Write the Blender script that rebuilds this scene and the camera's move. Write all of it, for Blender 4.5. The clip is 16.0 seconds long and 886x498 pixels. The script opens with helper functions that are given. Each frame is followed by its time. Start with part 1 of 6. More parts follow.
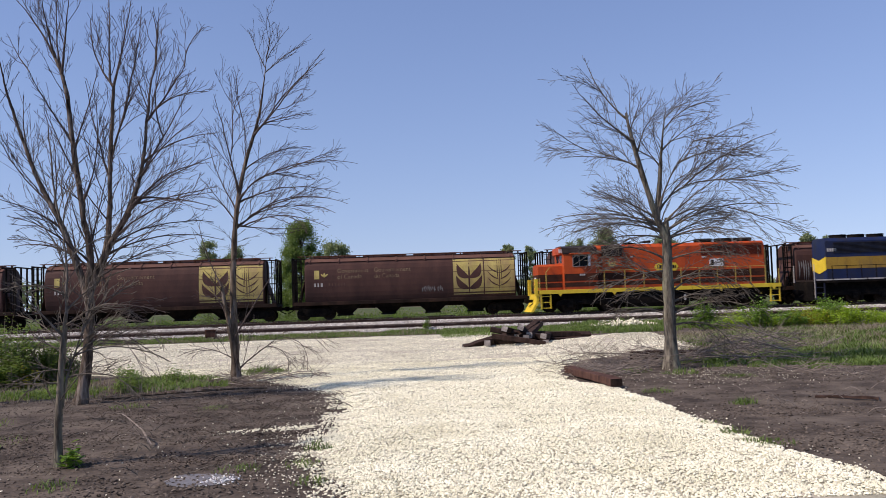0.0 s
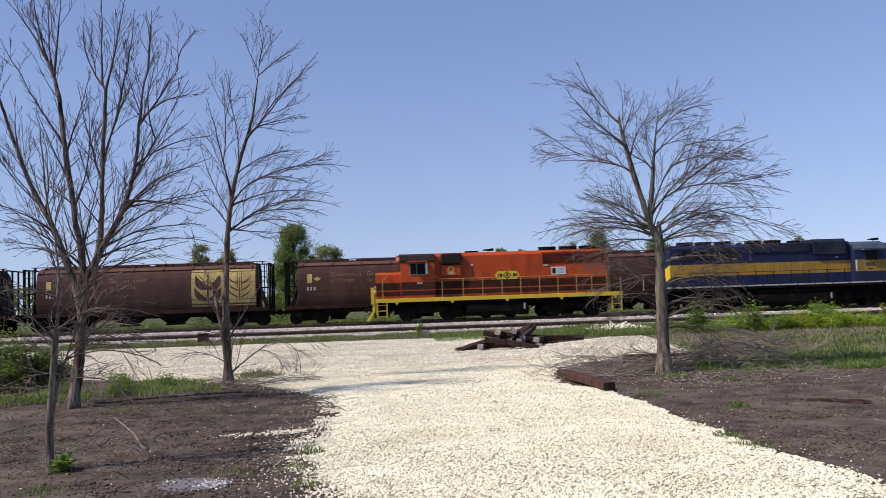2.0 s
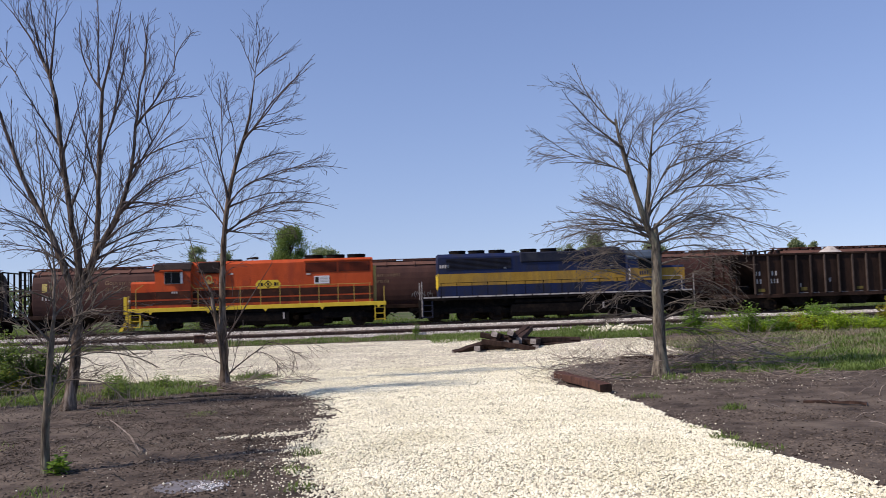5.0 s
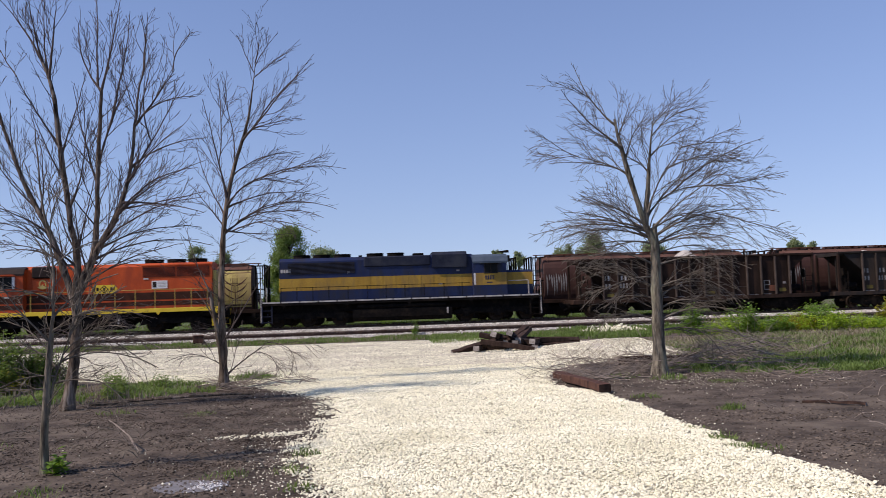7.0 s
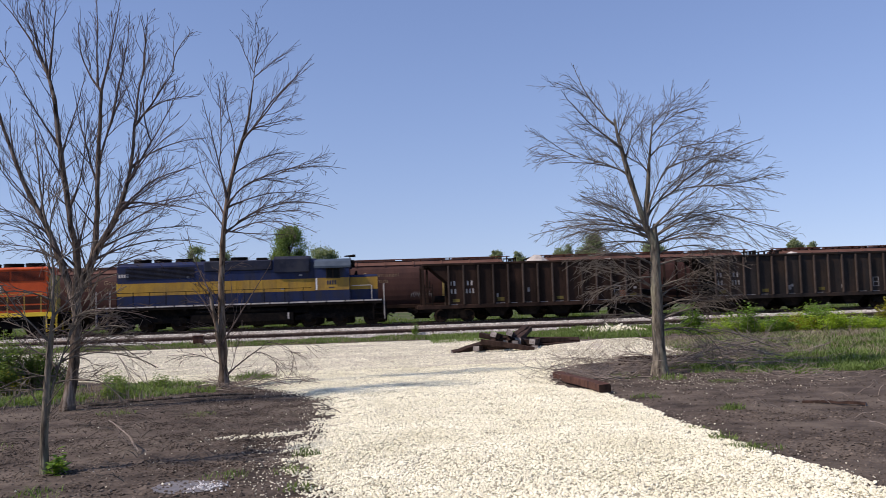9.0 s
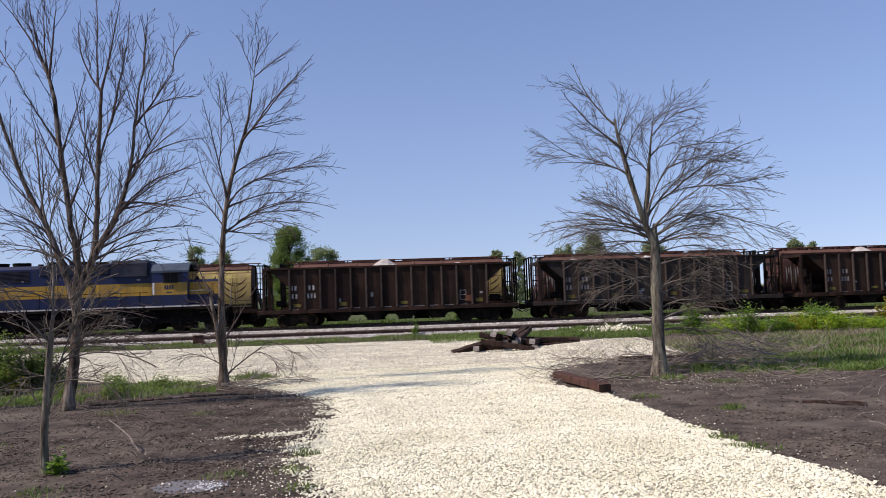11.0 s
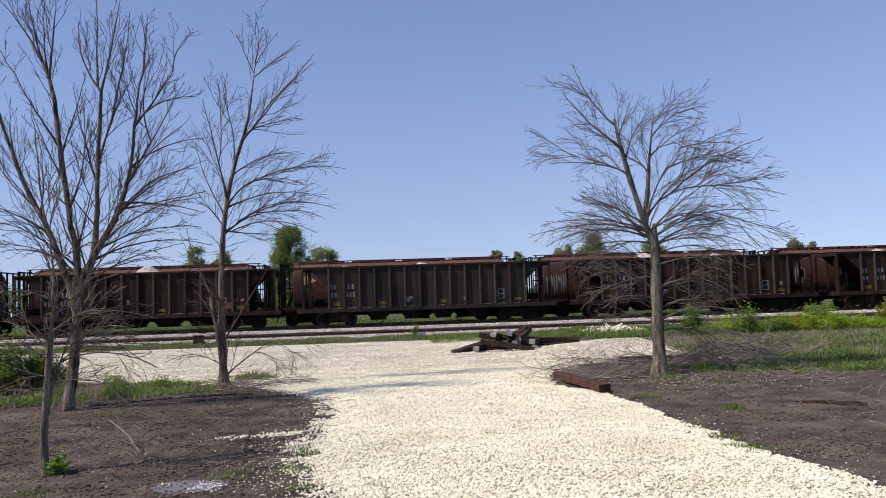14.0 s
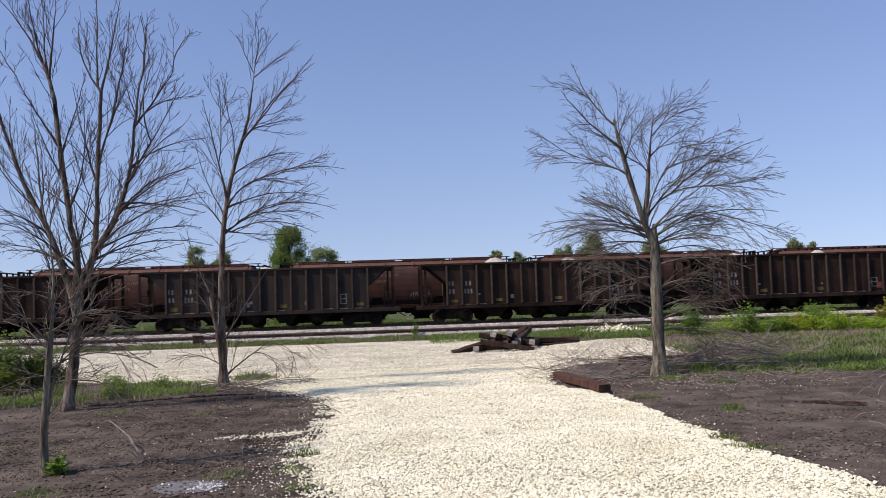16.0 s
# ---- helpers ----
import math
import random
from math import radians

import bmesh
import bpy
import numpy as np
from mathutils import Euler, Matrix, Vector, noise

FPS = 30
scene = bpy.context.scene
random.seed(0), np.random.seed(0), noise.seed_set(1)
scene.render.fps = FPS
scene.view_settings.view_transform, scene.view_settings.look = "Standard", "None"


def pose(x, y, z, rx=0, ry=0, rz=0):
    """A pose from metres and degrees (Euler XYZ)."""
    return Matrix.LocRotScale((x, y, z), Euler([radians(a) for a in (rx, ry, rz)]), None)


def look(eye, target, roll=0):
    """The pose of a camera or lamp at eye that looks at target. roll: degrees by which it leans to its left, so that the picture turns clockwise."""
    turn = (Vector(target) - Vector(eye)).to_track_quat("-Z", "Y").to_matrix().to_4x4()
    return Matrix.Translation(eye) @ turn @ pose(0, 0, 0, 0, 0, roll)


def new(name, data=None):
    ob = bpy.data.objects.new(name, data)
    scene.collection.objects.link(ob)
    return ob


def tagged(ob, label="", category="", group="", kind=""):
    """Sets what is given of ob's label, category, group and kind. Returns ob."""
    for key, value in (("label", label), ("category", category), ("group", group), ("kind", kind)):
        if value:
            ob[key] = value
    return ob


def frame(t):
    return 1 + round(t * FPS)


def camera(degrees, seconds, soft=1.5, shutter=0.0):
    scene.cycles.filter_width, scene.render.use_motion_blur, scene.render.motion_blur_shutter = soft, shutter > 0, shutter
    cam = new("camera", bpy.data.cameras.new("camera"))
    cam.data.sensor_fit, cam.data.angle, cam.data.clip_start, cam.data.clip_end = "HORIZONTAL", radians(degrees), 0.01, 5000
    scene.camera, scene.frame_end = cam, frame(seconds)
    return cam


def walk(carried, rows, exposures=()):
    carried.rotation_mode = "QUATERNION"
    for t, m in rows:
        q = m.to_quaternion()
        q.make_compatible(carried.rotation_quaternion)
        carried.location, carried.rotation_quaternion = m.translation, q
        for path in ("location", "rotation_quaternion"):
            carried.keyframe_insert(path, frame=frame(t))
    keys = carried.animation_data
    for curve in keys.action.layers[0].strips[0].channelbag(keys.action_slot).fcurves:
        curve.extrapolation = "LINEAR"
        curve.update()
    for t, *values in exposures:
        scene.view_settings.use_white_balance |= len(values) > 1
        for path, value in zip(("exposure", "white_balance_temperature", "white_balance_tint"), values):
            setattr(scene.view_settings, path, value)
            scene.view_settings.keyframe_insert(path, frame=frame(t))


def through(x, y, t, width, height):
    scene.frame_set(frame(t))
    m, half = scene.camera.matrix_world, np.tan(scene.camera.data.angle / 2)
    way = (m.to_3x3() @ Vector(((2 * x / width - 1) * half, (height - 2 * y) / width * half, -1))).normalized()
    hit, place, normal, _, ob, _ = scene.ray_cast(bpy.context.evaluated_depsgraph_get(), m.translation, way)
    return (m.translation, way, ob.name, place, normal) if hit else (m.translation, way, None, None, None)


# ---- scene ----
# camera: stands still on the drive, swings a little to the right and up at first
cam = camera(54.0, 16.0, soft=0.8, shutter=0.5)
EYE, FOCAL = Vector((0.0, 0.0, 1.9)), 1539.0
TILT, LEAN = radians(3.605), -1.9
SWING = [(0, 20, -9), (0.25, 18.2, -8.3), (0.5, 16.4, -7.5), (1, 13, -6), (1.5, 10.2, -4.5), (2, 7.5, -3.1), (2.5, 6, -2.2), (3, 4.8, -0.3),
         (3.5, 4, 0), (4, 3.4, 0), (5, 1.6, 0), (6.5, 0.2, 0), (9, 0, 0.3), (12, 0, 0), (16, -0.3, 0.6)]


def aim(dx, dy):
    yaw, up = dx / FOCAL, TILT + dy / FOCAL
    return look(EYE, EYE + Vector((-math.sin(yaw) * math.cos(up), math.cos(yaw) * math.cos(up), math.sin(up))), LEAN)


walk(cam, [(t, aim(dx, dy)) for t, dx, dy in SWING], exposures=[(0, 0.05, 6450, 25), (16, 0.05, 6450, 25)])

# world and sun: a clear late spring morning, sun from the left and a little behind
SUN_AZ, SUN_EL = radians(248), radians(47)
world = bpy.data.worlds.new("sky")
scene.world = world
world.use_nodes = True
nt = world.node_tree
sky = nt.nodes.new("ShaderNodeTexSky")
sky.sky_type, sky.sun_disc = "NISHITA", False
sky.sun_elevation, sky.sun_rotation = SUN_EL, SUN_AZ
sky.air_density, sky.dust_density, sky.ozone_density, sky.altitude = 1.12, 0.1, 6.0, 100
nt.nodes["Background"].inputs["Strength"].default_value = 0.124
# a clear but slightly hazy sky: the pale rim is spread thin, and the blue leans to violet
aloft, level = nt.nodes.new("ShaderNodeTexCoord"), nt.nodes.new("ShaderNodeMapping")
level.inputs["Location"].default_value, level.inputs["Scale"].default_value = (0, 0, 0.08), (1, 1, 0.69)
violet = nt.nodes.new("ShaderNodeMix")
violet.data_type, violet.blend_type = "RGBA", "MULTIPLY"
violet.inputs["Factor"].default_value, violet.inputs["B"].default_value = 1.0, (1.12, 1.0, 0.965, 1)
nt.links.new(aloft.outputs["Generated"], level.inputs["Vector"])
nt.links.new(level.outputs[0], sky.inputs["Vector"])
nt.links.new(sky.outputs[0], violet.inputs["A"])
nt.links.new(violet.outputs["Result"], nt.nodes["Background"].inputs["Color"])
sun = new("sun", bpy.data.lights.new("sun", "SUN"))
sun.data.energy, sun.data.angle, sun.data.color = 4.7, radians(0.53), (1.0, 0.91, 0.75)
to_sun = Vector((math.sin(SUN_AZ) * math.cos(SUN_EL), math.cos(SUN_AZ) * math.cos(SUN_EL), math.sin(SUN_EL)))
sun.matrix_world = look(to_sun * 100, (0, 0, 0))


# ---- materials ----
def mat(name, dark, light, scale=4.0, rough=0.8, metal=0.0, bump=0.0, fine=40.0, blotch=None, blotch_scale=0.7, blotch_amount=0.5, island=0.0, streak=1.0,
        spec=0.18, each=0.0):
    """Two tones mixed by fine and coarse noise, worn by blotches of a third tone; bump from the fine noise."""
    m = bpy.data.materials.new(name)
    m.use_nodes = True
    t = m.node_tree
    n, link = t.nodes, t.links.new
    b = n["Principled BSDF"]
    b.inputs["Roughness"].default_value, b.inputs["Metallic"].default_value = rough, metal
    b.inputs["Specular IOR Level"].default_value = spec
    co = n.new("ShaderNodeTexCoord")
    mp = n.new("ShaderNodeMapping")
    mp.inputs["Scale"].default_value = (1, 1, streak)
    link(co.outputs["Object"], mp.inputs["Vector"])

    def cloud(s, det, rgh=0.6):
        x = n.new("ShaderNodeTexNoise")
        x.inputs["Scale"].default_value, x.inputs["Detail"].default_value, x.inputs["Roughness"].default_value = s, det, rgh
        link(mp.outputs[0], x.inputs["Vector"])
        return x.outputs["Fac"]

    def ramp(src, lo, hi):
        r = n.new("ShaderNodeMapRange")
        r.inputs["From Min"].default_value, r.inputs["From Max"].default_value = lo, hi
        link(src, r.inputs["Value"])
        return r.outputs["Result"]

    def mix(fac, a, c):
        x = n.new("ShaderNodeMix")
        x.data_type = "RGBA"
        for sock, v in ((x.inputs["Factor"], fac), (x.inputs["A"], a), (x.inputs["B"], c)):
            if isinstance(v, (tuple, list)):
                sock.default_value = (*v, 1)
            elif isinstance(v, float):
                sock.default_value = v
            else:
                link(v, sock)
        return x.outputs["Result"]

    fine_noise = cloud(fine, 3.0)
    col = mix(ramp(cloud(scale, 5.0), 0.3, 0.7), dark, light)
    grain = n.new("ShaderNodeMix")
    grain.data_type, grain.blend_type = "RGBA", "MULTIPLY"
    grain.inputs["Factor"].default_value = 0.35
    link(col, grain.inputs["A"])
    link(ramp(fine_noise, 0.2, 0.6), grain.inputs["B"])
    col = grain.outputs["Result"]
    if blotch:
        f = ramp(cloud(blotch_scale, 6.0, 0.65), 0.62 - 0.25 * blotch_amount, 0.72 - 0.1 * blotch_amount)
        col = mix(f, col, blotch)
    for amount, node, sock in ((island, "ShaderNodeNewGeometry", "Random Per Island"), (each, "ShaderNodeObjectInfo", "Random")):
        if amount:
            g = n.new(node)
            hs = n.new("ShaderNodeHueSaturation")
            r = n.new("ShaderNodeMapRange")
            r.inputs["To Min"].default_value, r.inputs["To Max"].default_value = 1 - amount, 1 + amount
            link(g.outputs[sock], r.inputs["Value"])
            link(r.outputs["Result"], hs.inputs["Value"])
            link(col, hs.inputs["Color"])
            col = hs.outputs["Color"]
    link(col, b.inputs["Base Color"])
    if bump:
        bp = n.new("ShaderNodeBump")
        bp.inputs["Strength"].default_value, bp.inputs["Distance"].default_value = bump, 0.5 / fine
        link(fine_noise, bp.inputs["Height"])
        link(bp.outputs["Normal"], b.inputs["Normal"])
    return m


def leafy(name, dark, light, through=0.25):
    m = mat(name, dark, light, 0.8, 0.6, fine=12, island=0.35, spec=0.25)
    b = m.node_tree.nodes["Principled BSDF"]
    b.inputs["Transmission Weight"].default_value = 0.0
    tr = m.node_tree.nodes.new("ShaderNodeBsdfTranslucent")
    tr.inputs["Color"].default_value = (light[0] * 1.3, light[1] * 1.4, light[2] * 0.8, 1)
    mx = m.node_tree.nodes.new("ShaderNodeMixShader")
    mx.inputs["Fac"].default_value = through
    out = m.node_tree.nodes["Material Output"]
    m.node_tree.links.new(b.outputs[0], mx.inputs[1])
    m.node_tree.links.new(tr.outputs[0], mx.inputs[2])
    m.node_tree.links.new(mx.outputs[0], out.inputs["Surface"])
    return m


DIRT = mat("bare_dirt", (0.034, 0.026, 0.02), (0.142, 0.115, 0.089), 1.6, 0.95, bump=1.0, fine=11, blotch=(0.135, 0.112, 0.086), blotch_scale=0.5, blotch_amount=0.5)
LIMESTONE = mat("crushed_limestone", (0.28, 0.262, 0.188), (0.56, 0.533, 0.395), 2.5, 0.92, bump=0.9, fine=26, blotch=(0.45, 0.41, 0.35), blotch_scale=0.45, blotch_amount=0.25)
STONE = mat("limestone_chip", (0.72, 0.695, 0.5), (0.92, 0.895, 0.69), 0.7, 0.9, fine=30, island=0.18)
DUSTY_STONE = mat("dusty_limestone_chip", (0.63, 0.605, 0.455), (0.87, 0.84, 0.66), 0.4, 0.9, fine=30, island=0.26, blotch=(0.5, 0.46, 0.37), blotch_scale=0.3, blotch_amount=0.5)
BALLAST = mat("track_ballast", (0.25, 0.24, 0.21), (0.52, 0.5, 0.45), 3.0, 0.95, bump=1.0, fine=18, blotch=(0.17, 0.14, 0.12), blotch_scale=0.5, blotch_amount=0.4)
BALLAST_CHIP = mat("ballast_chip", (0.42, 0.395, 0.345), (0.72, 0.69, 0.63), 3.0, 0.95, fine=18, island=0.35)
FIELD = mat("far_field", (0.04, 0.07, 0.017), (0.085, 0.11, 0.032), 0.15, 0.95, bump=0.5, fine=3, blotch=(0.14, 0.115, 0.08), blotch_scale=0.03, blotch_amount=0.6)
GRASS = leafy("grass", (0.07, 0.12, 0.026), (0.165, 0.235, 0.06))
WEED = leafy("weed_leaf", (0.085, 0.175, 0.024), (0.2, 0.33, 0.05))
DRY = leafy("dry_grass", (0.17, 0.145, 0.1), (0.33, 0.285, 0.2), 0.15)
LEAF = leafy("tree_leaf", (0.15, 0.19, 0.095), (0.26, 0.31, 0.165))
DARK_LEAF = leafy("dark_leaf", (0.08, 0.13, 0.034), (0.175, 0.245, 0.07), 0.35)
BARK = mat("bare_bark", (0.015, 0.011, 0.0085), (0.205, 0.158, 0.115), 12.0, 0.95, bump=1.0, fine=30, streak=0.2, blotch=(0.24, 0.21, 0.18), blotch_scale=6.0, blotch_amount=0.45)
BARK_PALE = mat("pale_bark", (0.02, 0.0165, 0.0125), (0.25, 0.22, 0.168), 12.0, 0.95, bump=1.0, fine=30, streak=0.2, blotch=(0.27, 0.265, 0.18), blotch_scale=5.0, blotch_amount=0.45)
TWIG = mat("dry_twig", (0.05, 0.038, 0.034), (0.14, 0.112, 0.098), 9.0, 0.95, fine=60)
PALE_TWIG = mat("weathered_twig", (0.075, 0.063, 0.05), (0.21, 0.185, 0.15), 9.0, 0.95, fine=60)
CLOD = mat("dirt_clod", (0.06, 0.048, 0.037), (0.17, 0.142, 0.115), 2.0, 0.95, fine=30, island=0.45)
# rotted bark, with some of the trees' shade put into its dark colour
SHADED_LITTER = mat("rotted_bark", (0.022, 0.0165, 0.0125), (0.09, 0.068, 0.052), 2.0, 0.95, fine=30, island=0.5)
DEADWOOD = mat("bleached_deadwood", (0.16, 0.13, 0.105), (0.34, 0.29, 0.24), 6.0, 0.95, fine=50)
TIMBER = mat("creosoted_timber", (0.018, 0.0115, 0.009), (0.062, 0.037, 0.027), 6.0, 0.9, bump=0.6, fine=35, streak=0.4, each=0.3)
TIMBER_END = mat("sawn_timber_end", (0.14, 0.12, 0.105), (0.38, 0.35, 0.32), 9.0, 0.9, fine=50, each=0.3)
BEAM = mat("weathered_beam", (0.04, 0.02, 0.014), (0.12, 0.06, 0.042), 5.0, 0.9, bump=0.5, fine=35, streak=0.5)
RAIL = mat("rusty_rail", (0.045, 0.03, 0.024), (0.12, 0.075, 0.055), 4.0, 0.75, metal=0.2, bump=0.2, fine=50)
RAIL_TOP = mat("worn_rail_head", (0.35, 0.33, 0.31), (0.5, 0.48, 0.45), 4.0, 0.35, metal=0.9, fine=50)
WATER = mat("muddy_water", (0.12, 0.108, 0.095), (0.22, 0.2, 0.18), 5.0, 0.32, fine=20)
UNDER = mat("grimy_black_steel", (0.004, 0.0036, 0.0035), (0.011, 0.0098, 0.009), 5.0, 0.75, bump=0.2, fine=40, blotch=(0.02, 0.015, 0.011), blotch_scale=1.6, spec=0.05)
WHEEL = mat("wheel_steel", (0.016, 0.0115, 0.009), (0.04, 0.029, 0.022), 6.0, 0.7, metal=0.1, fine=40, spec=0.06)
ORANGE = mat("orange_paint", (0.40, 0.06, 0.014), (0.56, 0.095, 0.022), 1.1, 0.45, fine=40, blotch=(0.26, 0.045, 0.018), blotch_scale=0.9, blotch_amount=0.55, streak=0.35)
SOOTY_ORANGE = mat("sooty_orange_paint", (0.1, 0.02, 0.009), (0.24, 0.04, 0.012), 2.0, 0.6, fine=40)
BLACK = mat("black_paint", (0.018, 0.0135, 0.012), (0.038, 0.029, 0.026), 2.0, 0.6, fine=60, spec=0.06)
BAND = mat("faded_black_paint", (0.03, 0.015, 0.011), (0.068, 0.029, 0.019), 1.2, 0.6, fine=60, spec=0.06, blotch=(0.1, 0.034, 0.017), blotch_scale=0.9, blotch_amount=0.4)
YELLOW = mat("yellow_paint", (0.62, 0.44, 0.03), (0.74, 0.55, 0.05), 2.0, 0.5, fine=60)
RAIL_YELLOW = mat("dull_yellow_paint", (0.34, 0.24, 0.05), (0.5, 0.37, 0.1), 3.0, 0.55, fine=60)
BLUE = mat("navy_paint", (0.011, 0.02, 0.066), (0.018, 0.03, 0.085), 1.4, 0.45, fine=40, blotch=(0.022, 0.024, 0.036), blotch_scale=1.1, blotch_amount=0.7, streak=0.3)
CREAM = mat("faded_gold_paint", (0.31, 0.18, 0.026), (0.45, 0.28, 0.045), 1.2, 0.5, fine=40, blotch=(0.2, 0.13, 0.045), blotch_scale=1.0, blotch_amount=0.55, streak=0.3)
WHITE = mat("white_paint", (0.66, 0.66, 0.64), (0.8, 0.8, 0.78), 3.0, 0.6, fine=60)
FADED_WHITE = mat("faded_white_paint", (0.34, 0.32, 0.29), (0.55, 0.53, 0.5), 4.0, 0.7, fine=60)
FADED_GREY = mat("worn_stencil_paint", (0.16, 0.15, 0.14), (0.36, 0.34, 0.32), 9.0, 0.7, fine=30)
GRAIN = mat("oxide_brown_paint", (0.066, 0.032, 0.025), (0.11, 0.054, 0.041), 0.9, 0.65, fine=40, blotch=(0.055, 0.028, 0.023), blotch_scale=0.6, blotch_amount=0.7, streak=0.35)
GRAIN_ROOF = mat("rusted_roof", (0.085, 0.043, 0.032), (0.15, 0.078, 0.057), 1.5, 0.8, fine=40, blotch=(0.11, 0.06, 0.05), blotch_scale=1.0)
CREAM_LETTER = mat("worn_cream_lettering", (0.2, 0.14, 0.08), (0.36, 0.28, 0.17), 4.0, 0.7, fine=40, blotch=(0.1, 0.046, 0.033), blotch_scale=2.2, blotch_amount=0.9)
PANEL = mat("faded_yellow_panel", (0.42, 0.34, 0.1), (0.56, 0.47, 0.16), 1.2, 0.65, fine=40, blotch=(0.3, 0.22, 0.1), blotch_scale=0.9, blotch_amount=0.7, streak=0.4)
HOPPER = mat("dirty_brown_steel", (0.016, 0.0098, 0.0075), (0.034, 0.022, 0.0165), 1.2, 0.75, bump=0.15, fine=30, blotch=(0.052, 0.03, 0.021), blotch_scale=0.8, blotch_amount=0.5, streak=0.3, each=0.15, spec=0.07)
HOPPER_GREY = mat("dirty_grey_steel", (0.018, 0.0155, 0.014), (0.038, 0.033, 0.03), 1.2, 0.75, bump=0.15, fine=30, blotch=(0.046, 0.031, 0.022), blotch_scale=0.8, blotch_amount=0.5, streak=0.3, each=0.15, spec=0.07)
# paler than the car sides: dust plus sunlit rib edges, both in the colour
LIT_DUSTY_RIB = mat("dusty_rib_steel", (0.03, 0.022, 0.018), (0.085, 0.068, 0.058), 2.0, 0.85, fine=30, streak=0.4, each=0.3, spec=0.07)
DIM_YELLOW = mat("grimy_yellow_decal", (0.11, 0.085, 0.02), (0.2, 0.16, 0.045), 4.0, 0.8, fine=30, each=0.3)
SOOTY_BLUE = mat("sooty_navy_paint", (0.008, 0.0115, 0.024), (0.02, 0.025, 0.045), 1.5, 0.6, fine=40, blotch=(0.03, 0.034, 0.045), blotch_scale=0.9, blotch_amount=0.6)
# lighter and greyer than the navy, for the cab roof and sunshade
GREY_BLUE = mat("faded_grey_blue_paint", (0.035, 0.055, 0.08), (0.075, 0.1, 0.13), 1.5, 0.6, fine=40)
RUST = mat("red_rust", (0.10, 0.04, 0.025), (0.2, 0.08, 0.045), 4.0, 0.9, bump=0.3, fine=40)
GLASS = mat("dark_cab_glass", (0.006, 0.007, 0.008), (0.01, 0.011, 0.012), 1.0, 0.06, fine=5, spec=0.06)
LOAD = mat("pale_stone_load", (0.34, 0.315, 0.28), (0.56, 0.53, 0.48), 3.0, 0.95, bump=0.8, fine=20)


# ---- building helpers ----
def part(name, bm, material, parent=None, label="", smooth=False):
    """Links a bmesh as one mesh object under a thing or part."""
    me = bpy.data.meshes.new(name)
    bm.to_mesh(me)
    bm.free()
    for m in material if isinstance(material, (list, tuple)) else (material,):
        me.materials.append(m)
    if smooth:
        me.shade_smooth()
    ob = new(name, me)
    ob.parent = parent
    return tagged(ob, label)


def share(ob, m, parent=None):
    """Another object on the same mesh, at the pose m."""
    o = new(ob.name.split(".")[0], ob.data)
    o.parent = parent
    o.matrix_basis = m
    return o


def raw(name, verts, faces, material, parent=None, label="", index=None):
    me = bpy.data.meshes.new(name)
    me.from_pydata(verts, [], faces)
    for m in material if isinstance(material, (list, tuple)) else (material,):
        me.materials.append(m)
    if index is not None:
        me.polygons.foreach_set("material_index", index)
    ob = new(name, me)
    ob.parent = parent
    return tagged(ob, label)


def box(bm, x0, x1, y0, y1, z0, z1, mi=0, bevel=0.0):
    """An axis-aligned box added to bm, its edges bevelled if asked."""
    r = bmesh.ops.create_cube(bm, size=1, matrix=Matrix.Translation(((x0 + x1) / 2, (y0 + y1) / 2, (z0 + z1) / 2)) @ Matrix.Diagonal((x1 - x0, y1 - y0, z1 - z0, 1)))
    faces = {f for v in r["verts"] for f in v.link_faces}
    for f in faces:
        f.material_index = mi
    if bevel:
        bmesh.ops.bevel(bm, geom=list({e for f in faces for e in f.edges}), offset=bevel, segments=1, affect="EDGES")
    return bm


def rod(bm, a, b, r, sides=8, r2=None):
    """A round bar from a to b added to bm."""
    a, b = Vector(a), Vector(b)
    d = b - a
    m = Matrix.Translation((a + b) / 2) @ d.to_track_quat("Z", "Y").to_matrix().to_4x4()
    bmesh.ops.create_cone(bm, cap_ends=True, segments=sides, radius1=r, radius2=r if r2 is None else r2, depth=d.length, matrix=m)
    return bm


def loft(bm, rings, closed=True, caps=True, mi=0):
    """Skin through rings of points, each of one length."""
    vs = [[bm.verts.new(p) for p in ring] for ring in rings]
    n = len(vs[0])
    for a, b in zip(vs, vs[1:]):
        for i in range(n if closed else n - 1):
            bm.faces.new((a[i], a[(i + 1) % n], b[(i + 1) % n], b[i])).material_index = mi
    if caps and closed:
        bm.faces.new(vs[0][::-1]).material_index = mi
        bm.faces.new(vs[-1]).material_index = mi
    bmesh.ops.recalc_face_normals(bm, faces=bm.faces)
    return bm


def prism(bm, profile, x0, x1, mi=0):
    """A (y, z) outline drawn out along x."""
    return loft(bm, [[(x, y, z) for y, z in profile] for x in (x0, x1)], mi=mi)


def slab(bm, outline, y0, y1, mi=0):
    """An (x, z) outline drawn out along y."""
    return loft(bm, [[(x, y, z) for x, z in outline] for y in (y0, y1)], mi=mi)


def empty(name, m, label="", category="", group="", kind=""):
    ob = new(name)
    ob.matrix_basis = m
    return tagged(ob, label, category, group, kind)


rng = np.random.default_rng(7)

# ---- the lie of the tracks ----
TURN, RANGE = 4.6, 58.5
MAIN, SIDING = 0.69, 0.40
SPEED = 5.1625


def on_track(s, off=0.0, z=0.0, turn=0.0):
    a = radians(TURN)
    return pose(s * math.cos(a) - off * math.sin(a), RANGE + s * math.sin(a) + off * math.cos(a), z, 0, 0, TURN + turn)


def wave(x, y, scale, seed=0.0):
    return noise.noise(Vector((x * scale, y * scale, seed)))


